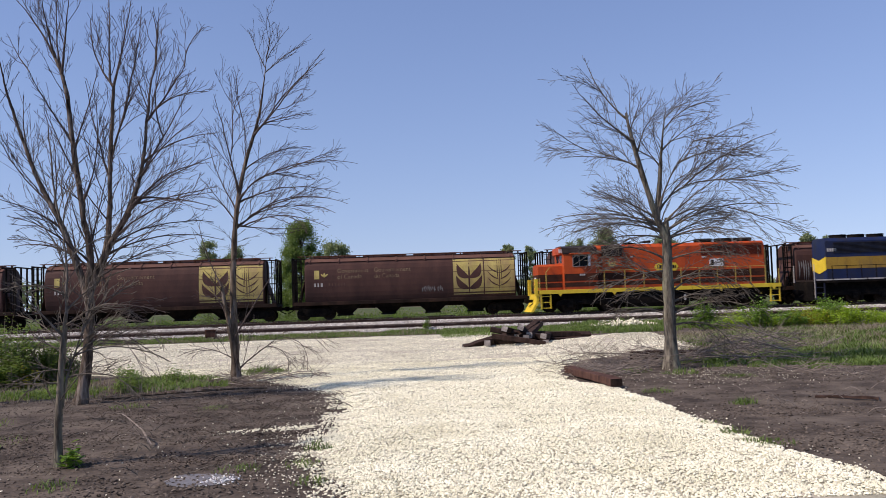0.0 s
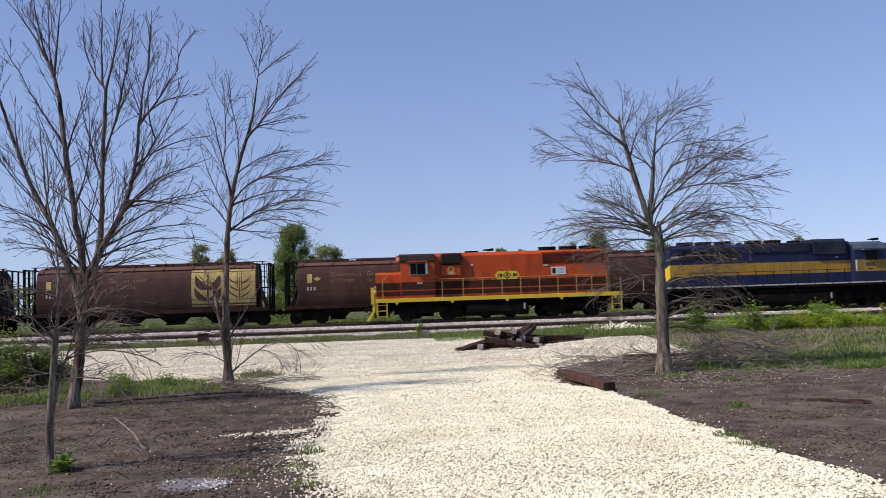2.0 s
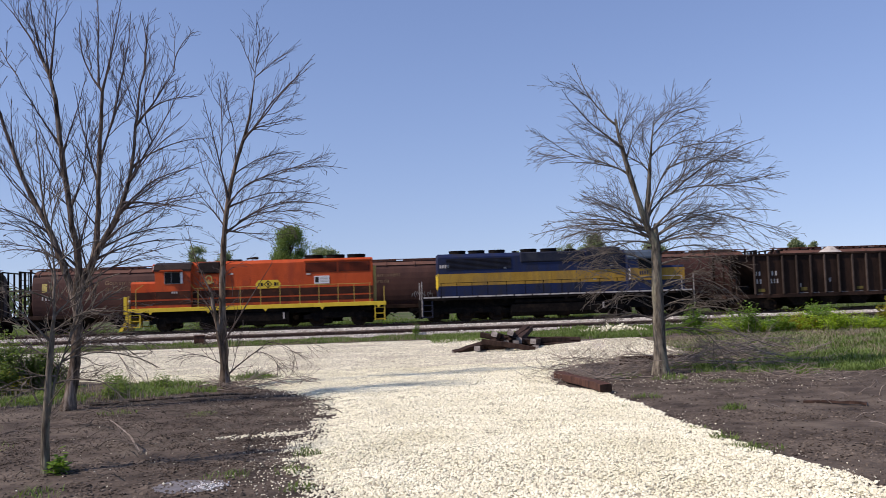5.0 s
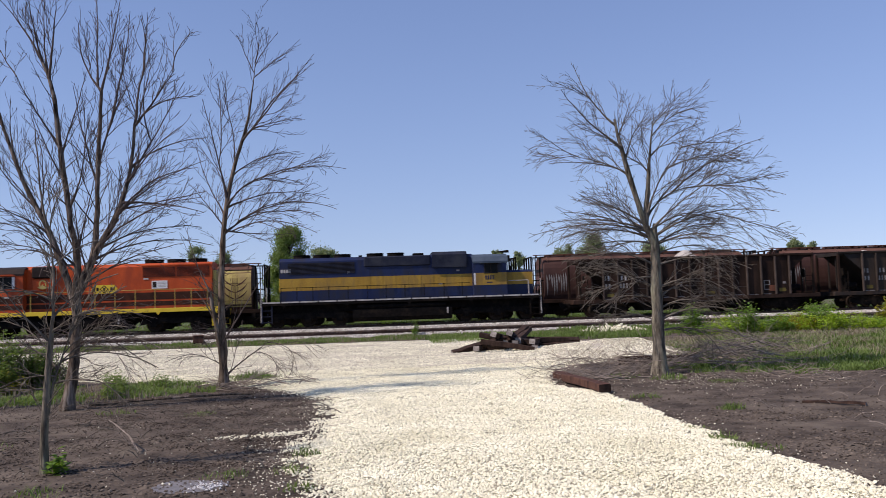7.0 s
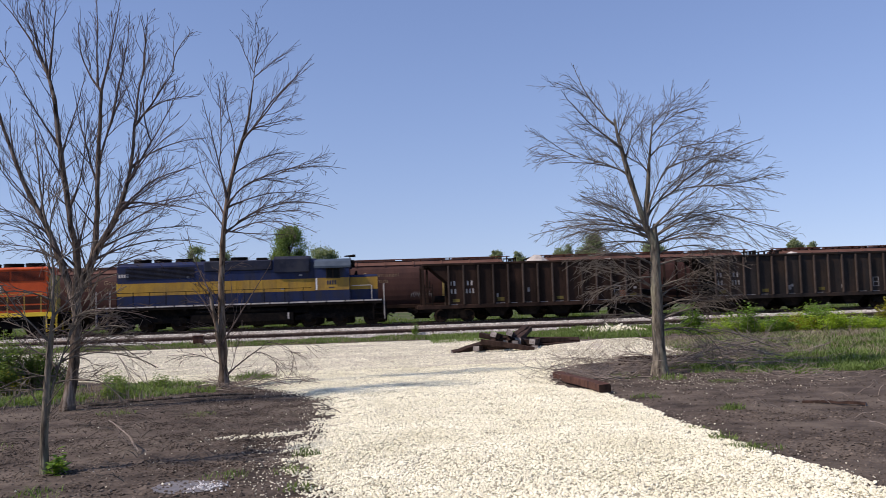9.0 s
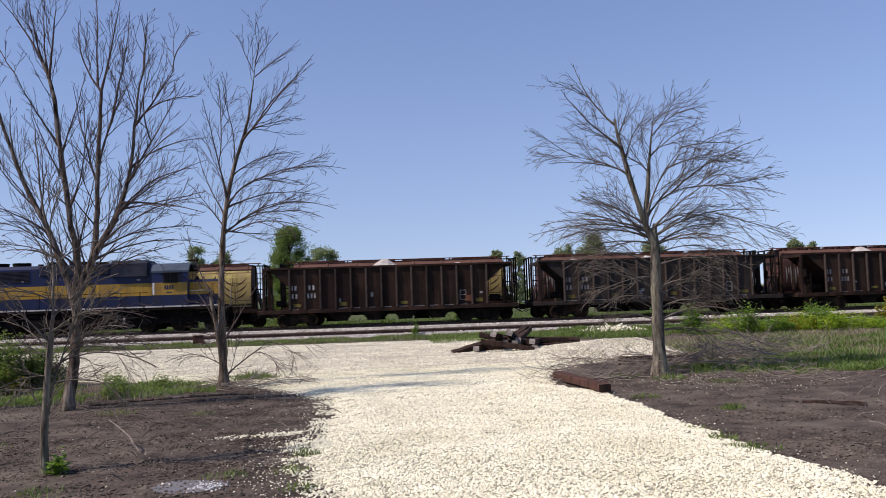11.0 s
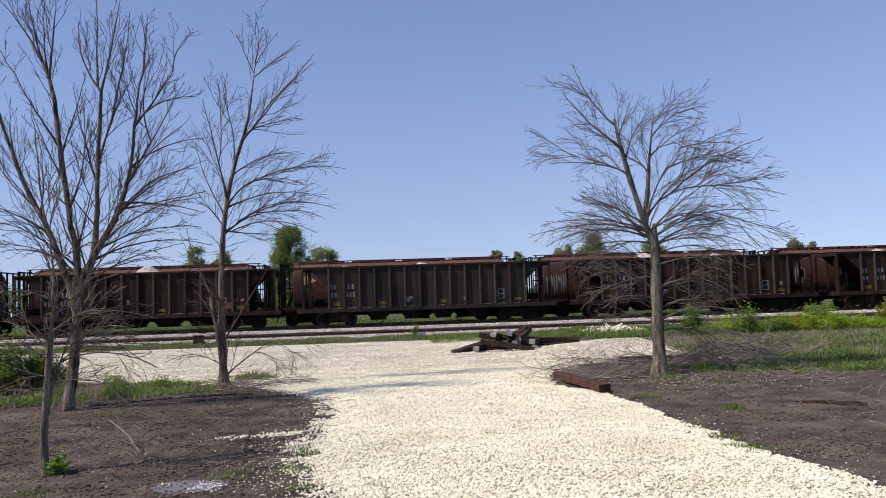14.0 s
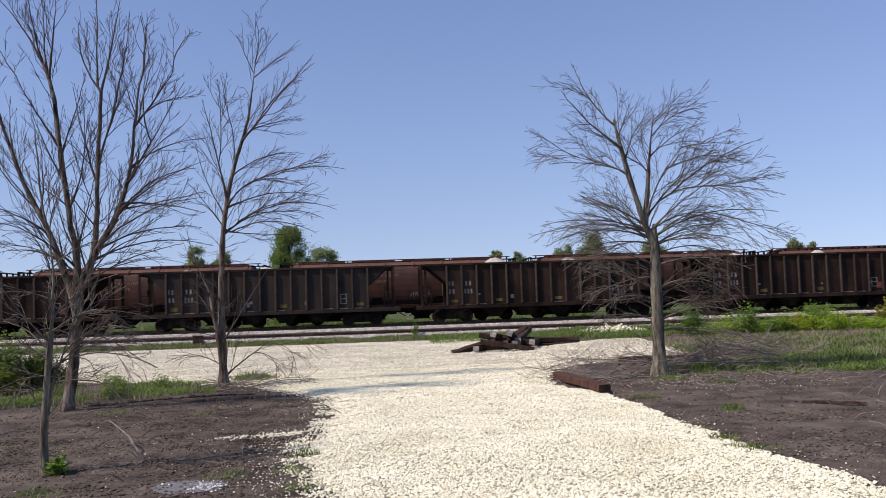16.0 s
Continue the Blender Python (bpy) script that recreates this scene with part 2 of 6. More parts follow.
# ---- ground, drive and tracks ----
def rise(x, y):
    """Height of the ground: flat lot, the low bank under the tracks, a wide plain behind."""
    a = radians(TURN)
    o = (y - RANGE) * math.cos(a) - x * math.sin(a)
    h = 0.02 * wave(x, y, 0.5) + 0.015 * wave(x, y, 1.7, 3)
    if o > -9:
        h += 0.12 * min(1, (o + 9) / 2.5)
    if o > -3.4:
        h += 0.26 * min(1, (o + 3.4) / 1.0)
    if o > 6.5:
        h -= 0.3 * min(1, (o - 6.5) / 3)
    return h


def steps(*pairs):
    out = [pairs[0][0]]
    for (a, d), (b, _) in zip(pairs, pairs[1:]):
        n = max(1, round((b - a) / d))
        out += [a + (b - a) * (i + 1) / n for i in range(n)]
    return out


def sheet(name, xs, ys, height, material, index=None):
    verts = [(x, y, height(x, y)) for y in ys for x in xs]
    w = len(xs)
    faces = [(j * w + i, j * w + i + 1, (j + 1) * w + i + 1, (j + 1) * w + i) for j in range(len(ys) - 1) for i in range(w - 1)]
    idx = [index(verts[f[0]]) for f in faces] if index else None
    ob = raw(name, verts, faces, material, index=idx)
    ob.data.shade_smooth()
    return ob


xs = steps((-2500, 400), (-300, 40), (-60, 4), (-24, 0.5), (24, 4), (60, 40), (300, 400), (2500, 1))
ys = steps((-400, 60), (-40, 5), (0, 0.5), (66, 3), (120, 40), (400, 400), (3500, 1))
ground = tagged(sheet("ground", xs, ys, rise, [DIRT, FIELD], lambda v: int(v[1] > 64 + 0.08 * v[0])), "bare grey-brown dirt lot giving way to open fields", "ground", kind="structure")

LEFT = [(-30, -1.9), (0, -1.2), (8.0, -1.2), (9.05, -1.4), (9.9, -1.7), (11.2, -1.95), (12.4, -2.05), (13.9, -2.1), (15.8, -2.2), (18.2, -2.6), (19.6, -3.2), (21.2, -4.3), (22.8, -5.6), (25.0, -9.0), (27.0, -13.0), (31, -17.0), (36, -20.5), (44, -24.0)]
RIGHT = [(-30, 4.2), (0, 4.6), (8.13, 4.12), (9.2, 3.95), (10.15, 3.68), (10.9, 3.6), (12.0, 3.55), (12.95, 3.45), (15.5, 3.25), (17, 3.1), (19.5, 2.3), (22.0, 2.5), (25.5, 3.9), (27.5, 7.6), (30.5, 8.4), (34.0, 8.3), (37.0, 7.0), (41.0, 4.6), (44.0, 2.2)]


def along(table, y):
    return float(np.interp(y, [p[0] for p in table], [p[1] for p in table]))


def drive_edges(y):
    l = along(LEFT, y) + 0.1 * wave(0, y, 0.55, 5) + 0.16 * wave(0, y, 2.3, 6) + 0.1 * wave(0, y, 6.1, 6)
    r = along(RIGHT, y) + 0.08 * wave(9, y, 0.6, 5) + 0.12 * wave(9, y, 2.6, 6) + 0.07 * wave(9, y, 6.3, 6)
    return l, r


def drive_top(x, y, e):
    """Height of the drive's bed, e metres in from its margin, with the bank of spread stone at its far corner."""
    far = y + 0.06 * x
    bank = 0.3 * math.exp(-((x - 6.6) / 2.6) ** 2 - ((far - 33.2) / 1.3) ** 2) + 0.12 * math.exp(-((x - 4.4) / 1.4) ** 2 - ((far - 30.5) / 1.5) ** 2)
    e = max(0.0, e)
    return rise(x, far) + 0.006 + 0.055 * min(1, e / 0.5) + (0.018 * wave(x, y, 1.3, 9) + bank) * min(1, e)


def gravel_drive():
    """The bright drive, a slightly crowned bed with frayed margins."""
    ys = steps((-30, 0.8), (0, 0.25), (30, 0.35), (45.2, 1))
    n = 48
    verts, faces = [], []
    for y in ys:
        l, r = drive_edges(y)
        if y < 22:
            l += 0.2 + 0.25 * wave(3, y, 1.9, 4)
        for i in range(n + 1):
            u = i / n
            x = l + (r - l) * u
            e = min(u, 1 - u) * (r - l)
            verts.append((x, y + 0.06 * x, drive_top(x, y, e)))
    for j in range(len(ys) - 1):
        for i in range(n):
            a = j * (n + 1) + i
            faces.append((a, a + 1, a + n + 2, a + n + 1))
    ob = raw("gravel_drive", verts, faces, LIMESTONE)
    ob.data.shade_smooth()
    return tagged(ob, "bright crushed limestone drive widening into a lot", "gravel drive", kind="structure")


gravel_drive()


def track_bed(name, off, rail_z, foot, half, label):
    """Ballast heap, ties and two rails of one track, drawn out along the line."""
    ss = steps((-160, 20), (-45, 0.6), (45, 20), (260, 1))
    prof = [(-half - 0.75, -0.02), (-half, 0.0), (-0.9, 0.03), (0.9, 0.03), (half, 0.0), (half + 0.75, -0.02)]
    top = rail_z - 0.20
    verts, faces = [], []
    m = on_track(0)
    for s in ss:
        for k, (o, dz) in enumerate(prof):
            z = foot if k in (0, len(prof) - 1) else top + dz
            j = 0.05 * wave(s * 1.7, o * 3 + off, 1.0, 2)
            verts.append(m @ Vector((s, off + o + 1.6 * j, z + (j * 0.6 if k not in (0, 5) else 0))))
    w = len(prof)
    for j in range(len(ss) - 1):
        for i in range(w - 1):
            a = j * w + i
            faces.append((a, a + w, a + w + 1, a + 1)[::-1])
    bed = tagged(raw(name, verts, faces, BALLAST), label, "railway track", kind="structure")
    for side in (-0.755, 0.755):
        bm = bmesh.new()
        outline = [(-0.07, 0), (0.07, 0), (0.07, 0.012), (0.012, 0.03), (0.012, 0.135), (0.036, 0.145), (0.036, 0.172), (-0.036, 0.172), (-0.036, 0.145), (-0.012, 0.135), (-0.012, 0.03), (-0.07, 0.012)]
        prism(bm, outline, -160, 260)
        rail = part("rail", bm, RAIL, bed)
        rail.matrix_basis = on_track(0, off + side, rail_z - 0.172)
        bm = bmesh.new()
        box(bm, -160, 260, -0.03, 0.03, 0.172, 0.1735)
        part("rail_head", bm, RAIL_TOP, rail)
    verts, faces = [], []
    cube = [(0, 1, 3, 2), (4, 6, 7, 5), (0, 4, 5, 1), (2, 3, 7, 6), (0, 2, 6, 4), (1, 5, 7, 3)]
    for i in range(520):
        s, j = -70 + 0.52 * i, rng.uniform(-0.05, 0.05, 3)
        b = len(verts)
        verts += [m @ Vector((s + dx + j[0] * 0.4, off + dy + j[1], rail_z - 0.172 + dz)) for dx in (-0.11, 0.11) for dy in (-1.3, 1.3) for dz in (-0.17, 0.004)]
        faces += [tuple(b + k for k in f) for f in cube]
    tagged(raw("crossties", verts, faces, TIMBER, bed), kind="stuff")
    return bed


track_bed("track_main", 0.0, MAIN, 0.10, 1.75, "pale ballasted main track with worn rails")
track_bed("track_far", 4.4, MAIN, 0.30, 1.75, "ballasted track under the standing grain cars")
track_bed("track_siding", -5.0, SIDING, 0.02, 1.5, "weedy siding with rusty brown rails on pale ballast")


# ---- rolling stock: x along the train, near side at negative y, z from the rail head ----
MOVERS, WHEELS = [], []


def wheelset(truck, x, r, turning):
    """Two flanged, dished wheels on an axle."""
    bm = bmesh.new()
    for side in (-1, 1):
        prof = [(0.60, r * 0.2), (0.60, r * 0.32), (0.66, r * 0.4), (0.69, r * 0.8), (0.665, r * 0.84), (0.665, r * 1.06), (0.69, r * 1.06), (0.70, r), (0.80, r * 0.985), (0.80, r * 0.84),
                (0.76, r * 0.78), (0.74, r * 0.42), (0.80, r * 0.32), (0.80, r * 0.12)]
        n = 20
        loft(bm, [[(math.sin(2 * math.pi * i / n) * q, side * y, math.cos(2 * math.pi * i / n) * q) for i in range(n)] for y, q in prof])
    rod(bm, (0, -0.62, 0), (0, 0.62, 0), 0.085)
    rod(bm, (0, -0.98, 0), (0, 0.98, 0), 0.07)
    for k in range(3):
        a = k * 2.094
        rod(bm, (math.cos(a) * 0.05, -0.99, math.sin(a) * 0.05), (math.cos(a) * 0.05, -0.97, math.sin(a) * 0.05), 0.015, 5)
    w = part("wheelset", bm, WHEEL, truck)
    w.matrix_basis = pose(x, 0, r)
    if turning:
        WHEELS.append((w, x, r, r))
    return w


def freight_truck(car, x, turning):
    """A cast three-piece truck: two arched side frames with spring nests, a bolster and two wheelsets."""
    bm = bmesh.new()
    for y in (-0.98, 0.98):
        arch = [(-1.22, 0.40), (-1.22, 0.60), (-0.95, 0.66), (-0.5, 0.80), (0.5, 0.80), (0.95, 0.66), (1.22, 0.60), (1.22, 0.40), (0.98, 0.42), (0.55, 0.22), (-0.55, 0.22), (-0.98, 0.42)]
        slab(bm, [(x + a, z) for a, z in arch], y - 0.07, y + 0.07)
        for dx in (-0.89, 0.89):
            box(bm, x + dx - 0.13, x + dx + 0.13, y - 0.11, y + 0.11, 0.33, 0.56, bevel=0.02)
        for dx in (-0.16, 0, 0.16):
            rod(bm, (x + dx, y - 0.08, 0.3), (x + dx, y - 0.08, 0.52), 0.065, 8)
    box(bm, x - 0.2, x + 0.2, -1.0, 1.0, 0.5, 0.72)
    for dx in (-0.36, 0.36):
        box(bm, x + dx - 0.06, x + dx + 0.06, -0.8, 0.8, 0.3, 0.5, bevel=0.02)
    # solid block added to fill the see-through gap with dark
    box(bm, x - 0.42, x + 0.42, -0.5, 0.5, 0.28, 0.62)
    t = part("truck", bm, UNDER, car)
    for dx in (-0.89, 0.89):
        wheelset(t, x + dx, 0.42, turning)
    return t


def coupler(car, x, way, z=0.85):
    bm = bmesh.new()
    box(bm, min(x, x + way * 0.5), max(x, x + way * 0.5), -0.09, 0.09, z - 0.1, z + 0.1, bevel=0.015)
    slab(bm, [(x + way * 0.45, z - 0.17), (x + way * 0.62, z - 0.17), (x + way * 0.72, z - 0.05), (x + way * 0.72, z + 0.14), (x + way * 0.45, z + 0.17)], -0.16, 0.1)
    rod(bm, (x + way * 0.05, -0.35, z - 0.1), (x + way * 0.5, -0.3, z - 0.35), 0.03, 6)
    return part("coupler", bm, UNDER, car)


def ladder(x0, x1, y, z0, z1, rungs, r=0.018, thick=0.025):
    bm = bmesh.new()
    for x in (x0, x1):
        box(bm, x - thick, x + thick, y - thick, y + thick, z0, z1)
    for i in range(rungs):
        z = z0 + (z1 - z0) * (i + 0.5) / rungs
        rod(bm, (x0, y, z), (x1, y, z), r, 6)
    return bm


def bars(bm, x, y, z, widths, height, gap=0.07):
    """Plain bars in place of characters, along x."""
    for w in widths:
        if w > 0:
            box(bm, x, x + w, y - 0.004, y + 0.01, z, z + height)
        x += abs(w) + gap
    return bm


def profile_y(z, spec):
    zs, ys = spec
    return float(np.interp(z, zs, ys))


# --- cylindrical grain cars, standing on the far track ---
GZ = [1.25, 1.35, 1.6, 1.9, 2.3, 2.7, 3.1, 3.5, 3.8, 4.0, 4.12]
GY = [1.36, 1.40, 1.49, 1.55, 1.59, 1.60, 1.585, 1.53, 1.44, 1.34, 1.22]


def on_shell(bm, quads_xz, lift, mi=0):
    """Strips of (x, z) points laid on the car's curved near side, with a little thickness."""
    for strip in quads_xz:
        rows = [[bm.verts.new((x, -profile_y(z, (GZ, GY)) - lift, z)) for x, z in row] for row in strip]
        for a, b in zip(rows, rows[1:]):
            for i in range(len(a) - 1):
                bm.faces.new((a[i], a[i + 1], b[i + 1], b[i])).material_index = mi
    return bm


def leaf_strip(x0, z0, x1, z1, width, bend):
    """A pointed leaf from stem point to tip, bent sideways."""
    rows, n = [], 9
    dx, dz = x1 - x0, z1 - z0
    length = math.hypot(dx, dz)
    nx, nz = -dz / length, dx / length
    for i in range(n + 1):
        u = i / n
        w = width * math.sin(math.pi * min(0.999, u ** 0.8)) / 2 + 0.004
        cx, cz = x0 + dx * u + nx * bend * math.sin(math.pi * u), z0 + dz * u + nz * bend * math.sin(math.pi * u)
        rows.append([(cx - nx * w, cz - nz * w), (cx, cz), (cx + nx * w, cz + nz * w)])
    return rows


def words(text, x, z, size, parent, material, label=""):
    """Built-in font letters laid on the curved side of a grain car."""
    cu = bpy.data.curves.new("lettering", "FONT")
    cu.body, cu.size = text, size
    tmp = new("lettering", cu)
    me = bpy.data.meshes.new_from_object(tmp.evaluated_get(bpy.context.evaluated_depsgraph_get()))
    bpy.data.objects.remove(tmp)
    for v in me.vertices:
        px, pz = v.co.x + x, v.co.y + z
        v.co = (px, -profile_y(pz, (GZ, GY)) - 0.012, pz)
    me.materials.clear()
    me.materials.append(material)
    ob = new("lettering", me)
    ob.parent = parent
    return tagged(ob, label)


def grain_car(s, lettered):
    car = empty("grain_car", on_track(s, 4.4, MAIN), "weathered brown cylindrical grain hopper car with a yellow end panel" if lettered else "rusty brown cylindrical grain hopper car standing still",
                "freight car", "standing grain cars")
    L = 7.36
    bm = bmesh.new()
    full = [(-y, z) for y, z in zip(GY, GZ)] + [(-0.75, 4.33), (-0.42, 4.40), (0.42, 4.40), (0.75, 4.33)] + [(y, z) for y, z in zip(GY[::-1], GZ[::-1])]
    rings = []
    for x, k in ((-L - 0.05, 0.985), (-L, 1), (L, 1), (L + 0.05, 0.985)):
        rings.append([(x, y * k, 2.7 + (z - 2.7) * k) for y, z in full])
    loft(bm, rings)
    shell = part("shell", bm, GRAIN, car)
    bm = bmesh.new()
    loft(bm, [[(x, -1.42, 3.98), (x, -1.40, 4.1), (x, -0.75, 4.42), (x, -0.45, 4.46), (x, -0.45, 4.4), (x, -0.75, 4.3)] for x in (-0.05, 0.05)])
    rib = part("roof_rib", bm, GRAIN_ROOF, car)
    rib.matrix_basis = pose(-L + 0.3, 0, 0)
    for i in range(1, 8):
        share(rib, pose(-L + 0.3 + (2 * L - 0.6) * i / 7, 0, 0), car)
    bm = bmesh.new()
    prism(bm, [(-1.36, 4.03), (-1.39, 4.05), (-0.77, 4.35), (-0.76, 4.335)], -L, L)
    part("roof_edge", bm, GRAIN_ROOF, car, "lighter rust-brown roof slope")
    bm = bmesh.new()
    box(bm, -L - 0.6, L + 0.6, -0.95, -0.55, 4.46, 4.50)
    for i in range(16):
        x = -L - 0.4 + i * (2 * L + 0.8) / 15
        box(bm, x - 0.03, x + 0.03, -0.9, -0.6, 4.28, 4.46)
    part("running_board", bm, RUST, car)
    for i in range(4):
        x = -5.4 + 3.6 * i
        bm = bmesh.new()
        box(bm, x - 1.55, x + 1.55, -0.36, 0.36, 4.395, 4.50, bevel=0.03)
        part("roof_hatch", bm, GRAIN_ROOF, car)
    bm = bmesh.new()
    box(bm, -L - 0.9, L + 0.9, -1.5, -1.28, 1.02, 1.27, bevel=0.015)
    box(bm, -L - 0.9, L + 0.9, 1.28, 1.5, 1.02, 1.27, bevel=0.015)
    box(bm, -8.45, 8.45, -0.2, 0.2, 0.72, 1.05)
    part("side_sill", bm, HOPPER, car)
    for x in (-4.7, -1.6, 1.55, 4.65):
        bm = bmesh.new()
        loft(bm, [[(x + a * w, b * d, z) for a, b in ((-1, -1), (1, -1), (1, 1), (-1, 1))] for w, d, z in ((1.18, 1.33, 1.05), (0.5, 0.62, 0.40), (0.5, 0.62, 0.26))])
        box(bm, x - 0.56, x + 0.56, -0.72, 0.72, 0.24, 0.32)
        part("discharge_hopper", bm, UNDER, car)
    for way in (-1, 1):
        x = way * (L + 0.9)
        for y in (-1.45, -0.5, 0.5, 1.45):
            part("end_post", box(bmesh.new(), x - 0.05, x + 0.05, y - 0.05, y + 0.05, 1.1, 4.3), UNDER, car)
        part("end_beam", box(bmesh.new(), x - 0.06, x + 0.06, -1.48, 1.48, 4.28, 4.36), UNDER, car)
        part("end_beam", box(bmesh.new(), x - 0.06, x + 0.06, -1.48, 1.48, 1.0, 1.22), UNDER, car)
        for z in (4.22, 2.6):
            part("side_bar", box(bmesh.new(), min(x, way * L), max(x, way * L), -1.47, -1.40, z, z + 0.08), UNDER, car)
        for dx in (0.3, 0.6):
            part("side_post", box(bmesh.new(), x - way * dx - 0.03, x - way * dx + 0.03, -1.46, -1.40, 1.2, 4.25), UNDER, car)
        bm = bmesh.new()
        loft(bm, [[(way * (L - 0.0), -1.1, 3.0), (way * (L), 1.1, 3.0), (way * (L + 0.02), 1.1, 3.05), (way * (L + 0.02), -1.1, 3.05)],
                  [(way * (L + 0.55), -0.9, 1.25), (way * (L + 0.55), 0.9, 1.25), (way * (L + 0.6), 0.9, 1.3), (way * (L + 0.6), -0.9, 1.3)]])
        part("slope_sheet", bm, GRAIN, car)
        part("ladder", ladder(x - way * 0.62, x - way * 0.12, -1.47, 1.0, 4.3, 9), UNDER, car)
        freight_truck(car, way * 6.75, False)
        coupler(car, way * 8.25, way)
    if lettered:
        bm = bmesh.new()
        zs = [1.46, 1.7, 2.0, 2.3, 2.6, 2.9, 3.2, 3.5, 3.75, 3.98]
        on_shell(bm, [[[(x, z) for x in (2.98, 5.12)] for z in zs], [[(x, z) for x in (5.2, 7.34)] for z in zs]], 0.006)
        panel = part("yellow_panel", bm, PANEL, car, "faded yellow painted panel with brown wheat leaves")
        bm = bmesh.new()
        x = 4.1
        strips = [leaf_strip(x, 1.5, x, 3.9, 0.12, 0.0)]
        for z0, reach, h, w in ((1.85, 0.92, 0.95, 0.44), (2.6, 0.85, 1.05, 0.5)):
            strips += [leaf_strip(x, z0, x + sgn * reach, z0 + h, w, sgn * -0.22) for sgn in (-1, 1)]
        x = 6.25
        for dx in (0, -0.14, 0.14):
            strips.append(leaf_strip(x + dx, 1.5 + abs(dx) * 7, x + dx, 3.9, 0.05, 0.0))
        for z0 in (2.0, 2.45, 2.9):
            strips += [leaf_strip(x, z0, x + sgn * 0.85, z0 + 0.62, 0.085, sgn * -0.1) for sgn in (-1, 1)]
        on_shell(bm, strips, 0.011)
        part("wheat_leaf", bm, GRAIN, panel)
        words("Government\nof Canada", -5.15, 3.25, 0.42, shell, CREAM_LETTER, "faded cream bilingual lettering")
        words("Gouvernement\ndu Canada", -2.6, 3.25, 0.42, shell, CREAM_LETTER, "faded cream bilingual lettering")
        bm = bmesh.new()
        bars(bm, -6.75, -1.60, 2.32, (0.1, 0.1, 0.14), 0.24, 0.12)
        tagged(part("number_mark", bm, FADED_WHITE, shell), kind="stuff")
        bm = bmesh.new()
        bars(bm, -5.75, -1.60, 2.34, (0.09, 0.09, 0.09, 0.09, 0.09, 0.09), 0.2, 0.12)
        tagged(part("number_mark", bm, GRAIN_ROOF, shell), kind="stuff")
        bm = bmesh.new()
        on_shell(bm, [[[(xx, z) for xx in (-6.75, -6.4)] for z in (2.85, 3.1, 3.45)], leaf_strip(-6.05, 2.95, -6.05, 3.3, 0.14, 0), leaf_strip(-6.05, 3.0, -5.8, 3.2, 0.1, 0),
                      leaf_strip(-6.05, 3.0, -6.3, 3.2, 0.1, 0)], 0.01)
        part("emblem", bm, PANEL, shell)
        bm = bmesh.new()
        for i in range(16 if s > -10 else 0):
            a = rng.uniform(-0.5, 0.5)
            xx = 0.75 + i * 0.1
            on_shell(bm, [leaf_strip(xx, 1.72 + 0.1 * (i % 3), xx + a * 0.3, 2.02 + 0.18 * rng.random(), 0.05, 0.05)], 0.01)
        if s > -10:
            tagged(part("graffiti", bm, FADED_GREY, shell), kind="stuff")
    else:
        bm = bmesh.new()
        for i in range(9):
            xx = -7.2 + i * 0.17
            on_shell(bm, [leaf_strip(xx, 3.0 + 0.2 * rng.random(), xx + 0.03, 1.5 + 1.1 * rng.random(), 0.1, 0.02)], 0.01)
        tagged(part("paint_drips", bm, FADED_GREY, shell, "pale dripped paint"), kind="stuff")
    return car


for i in range(5):
    grain_car(-2.89 + 17.65 * (i - 2), i in (1, 2))


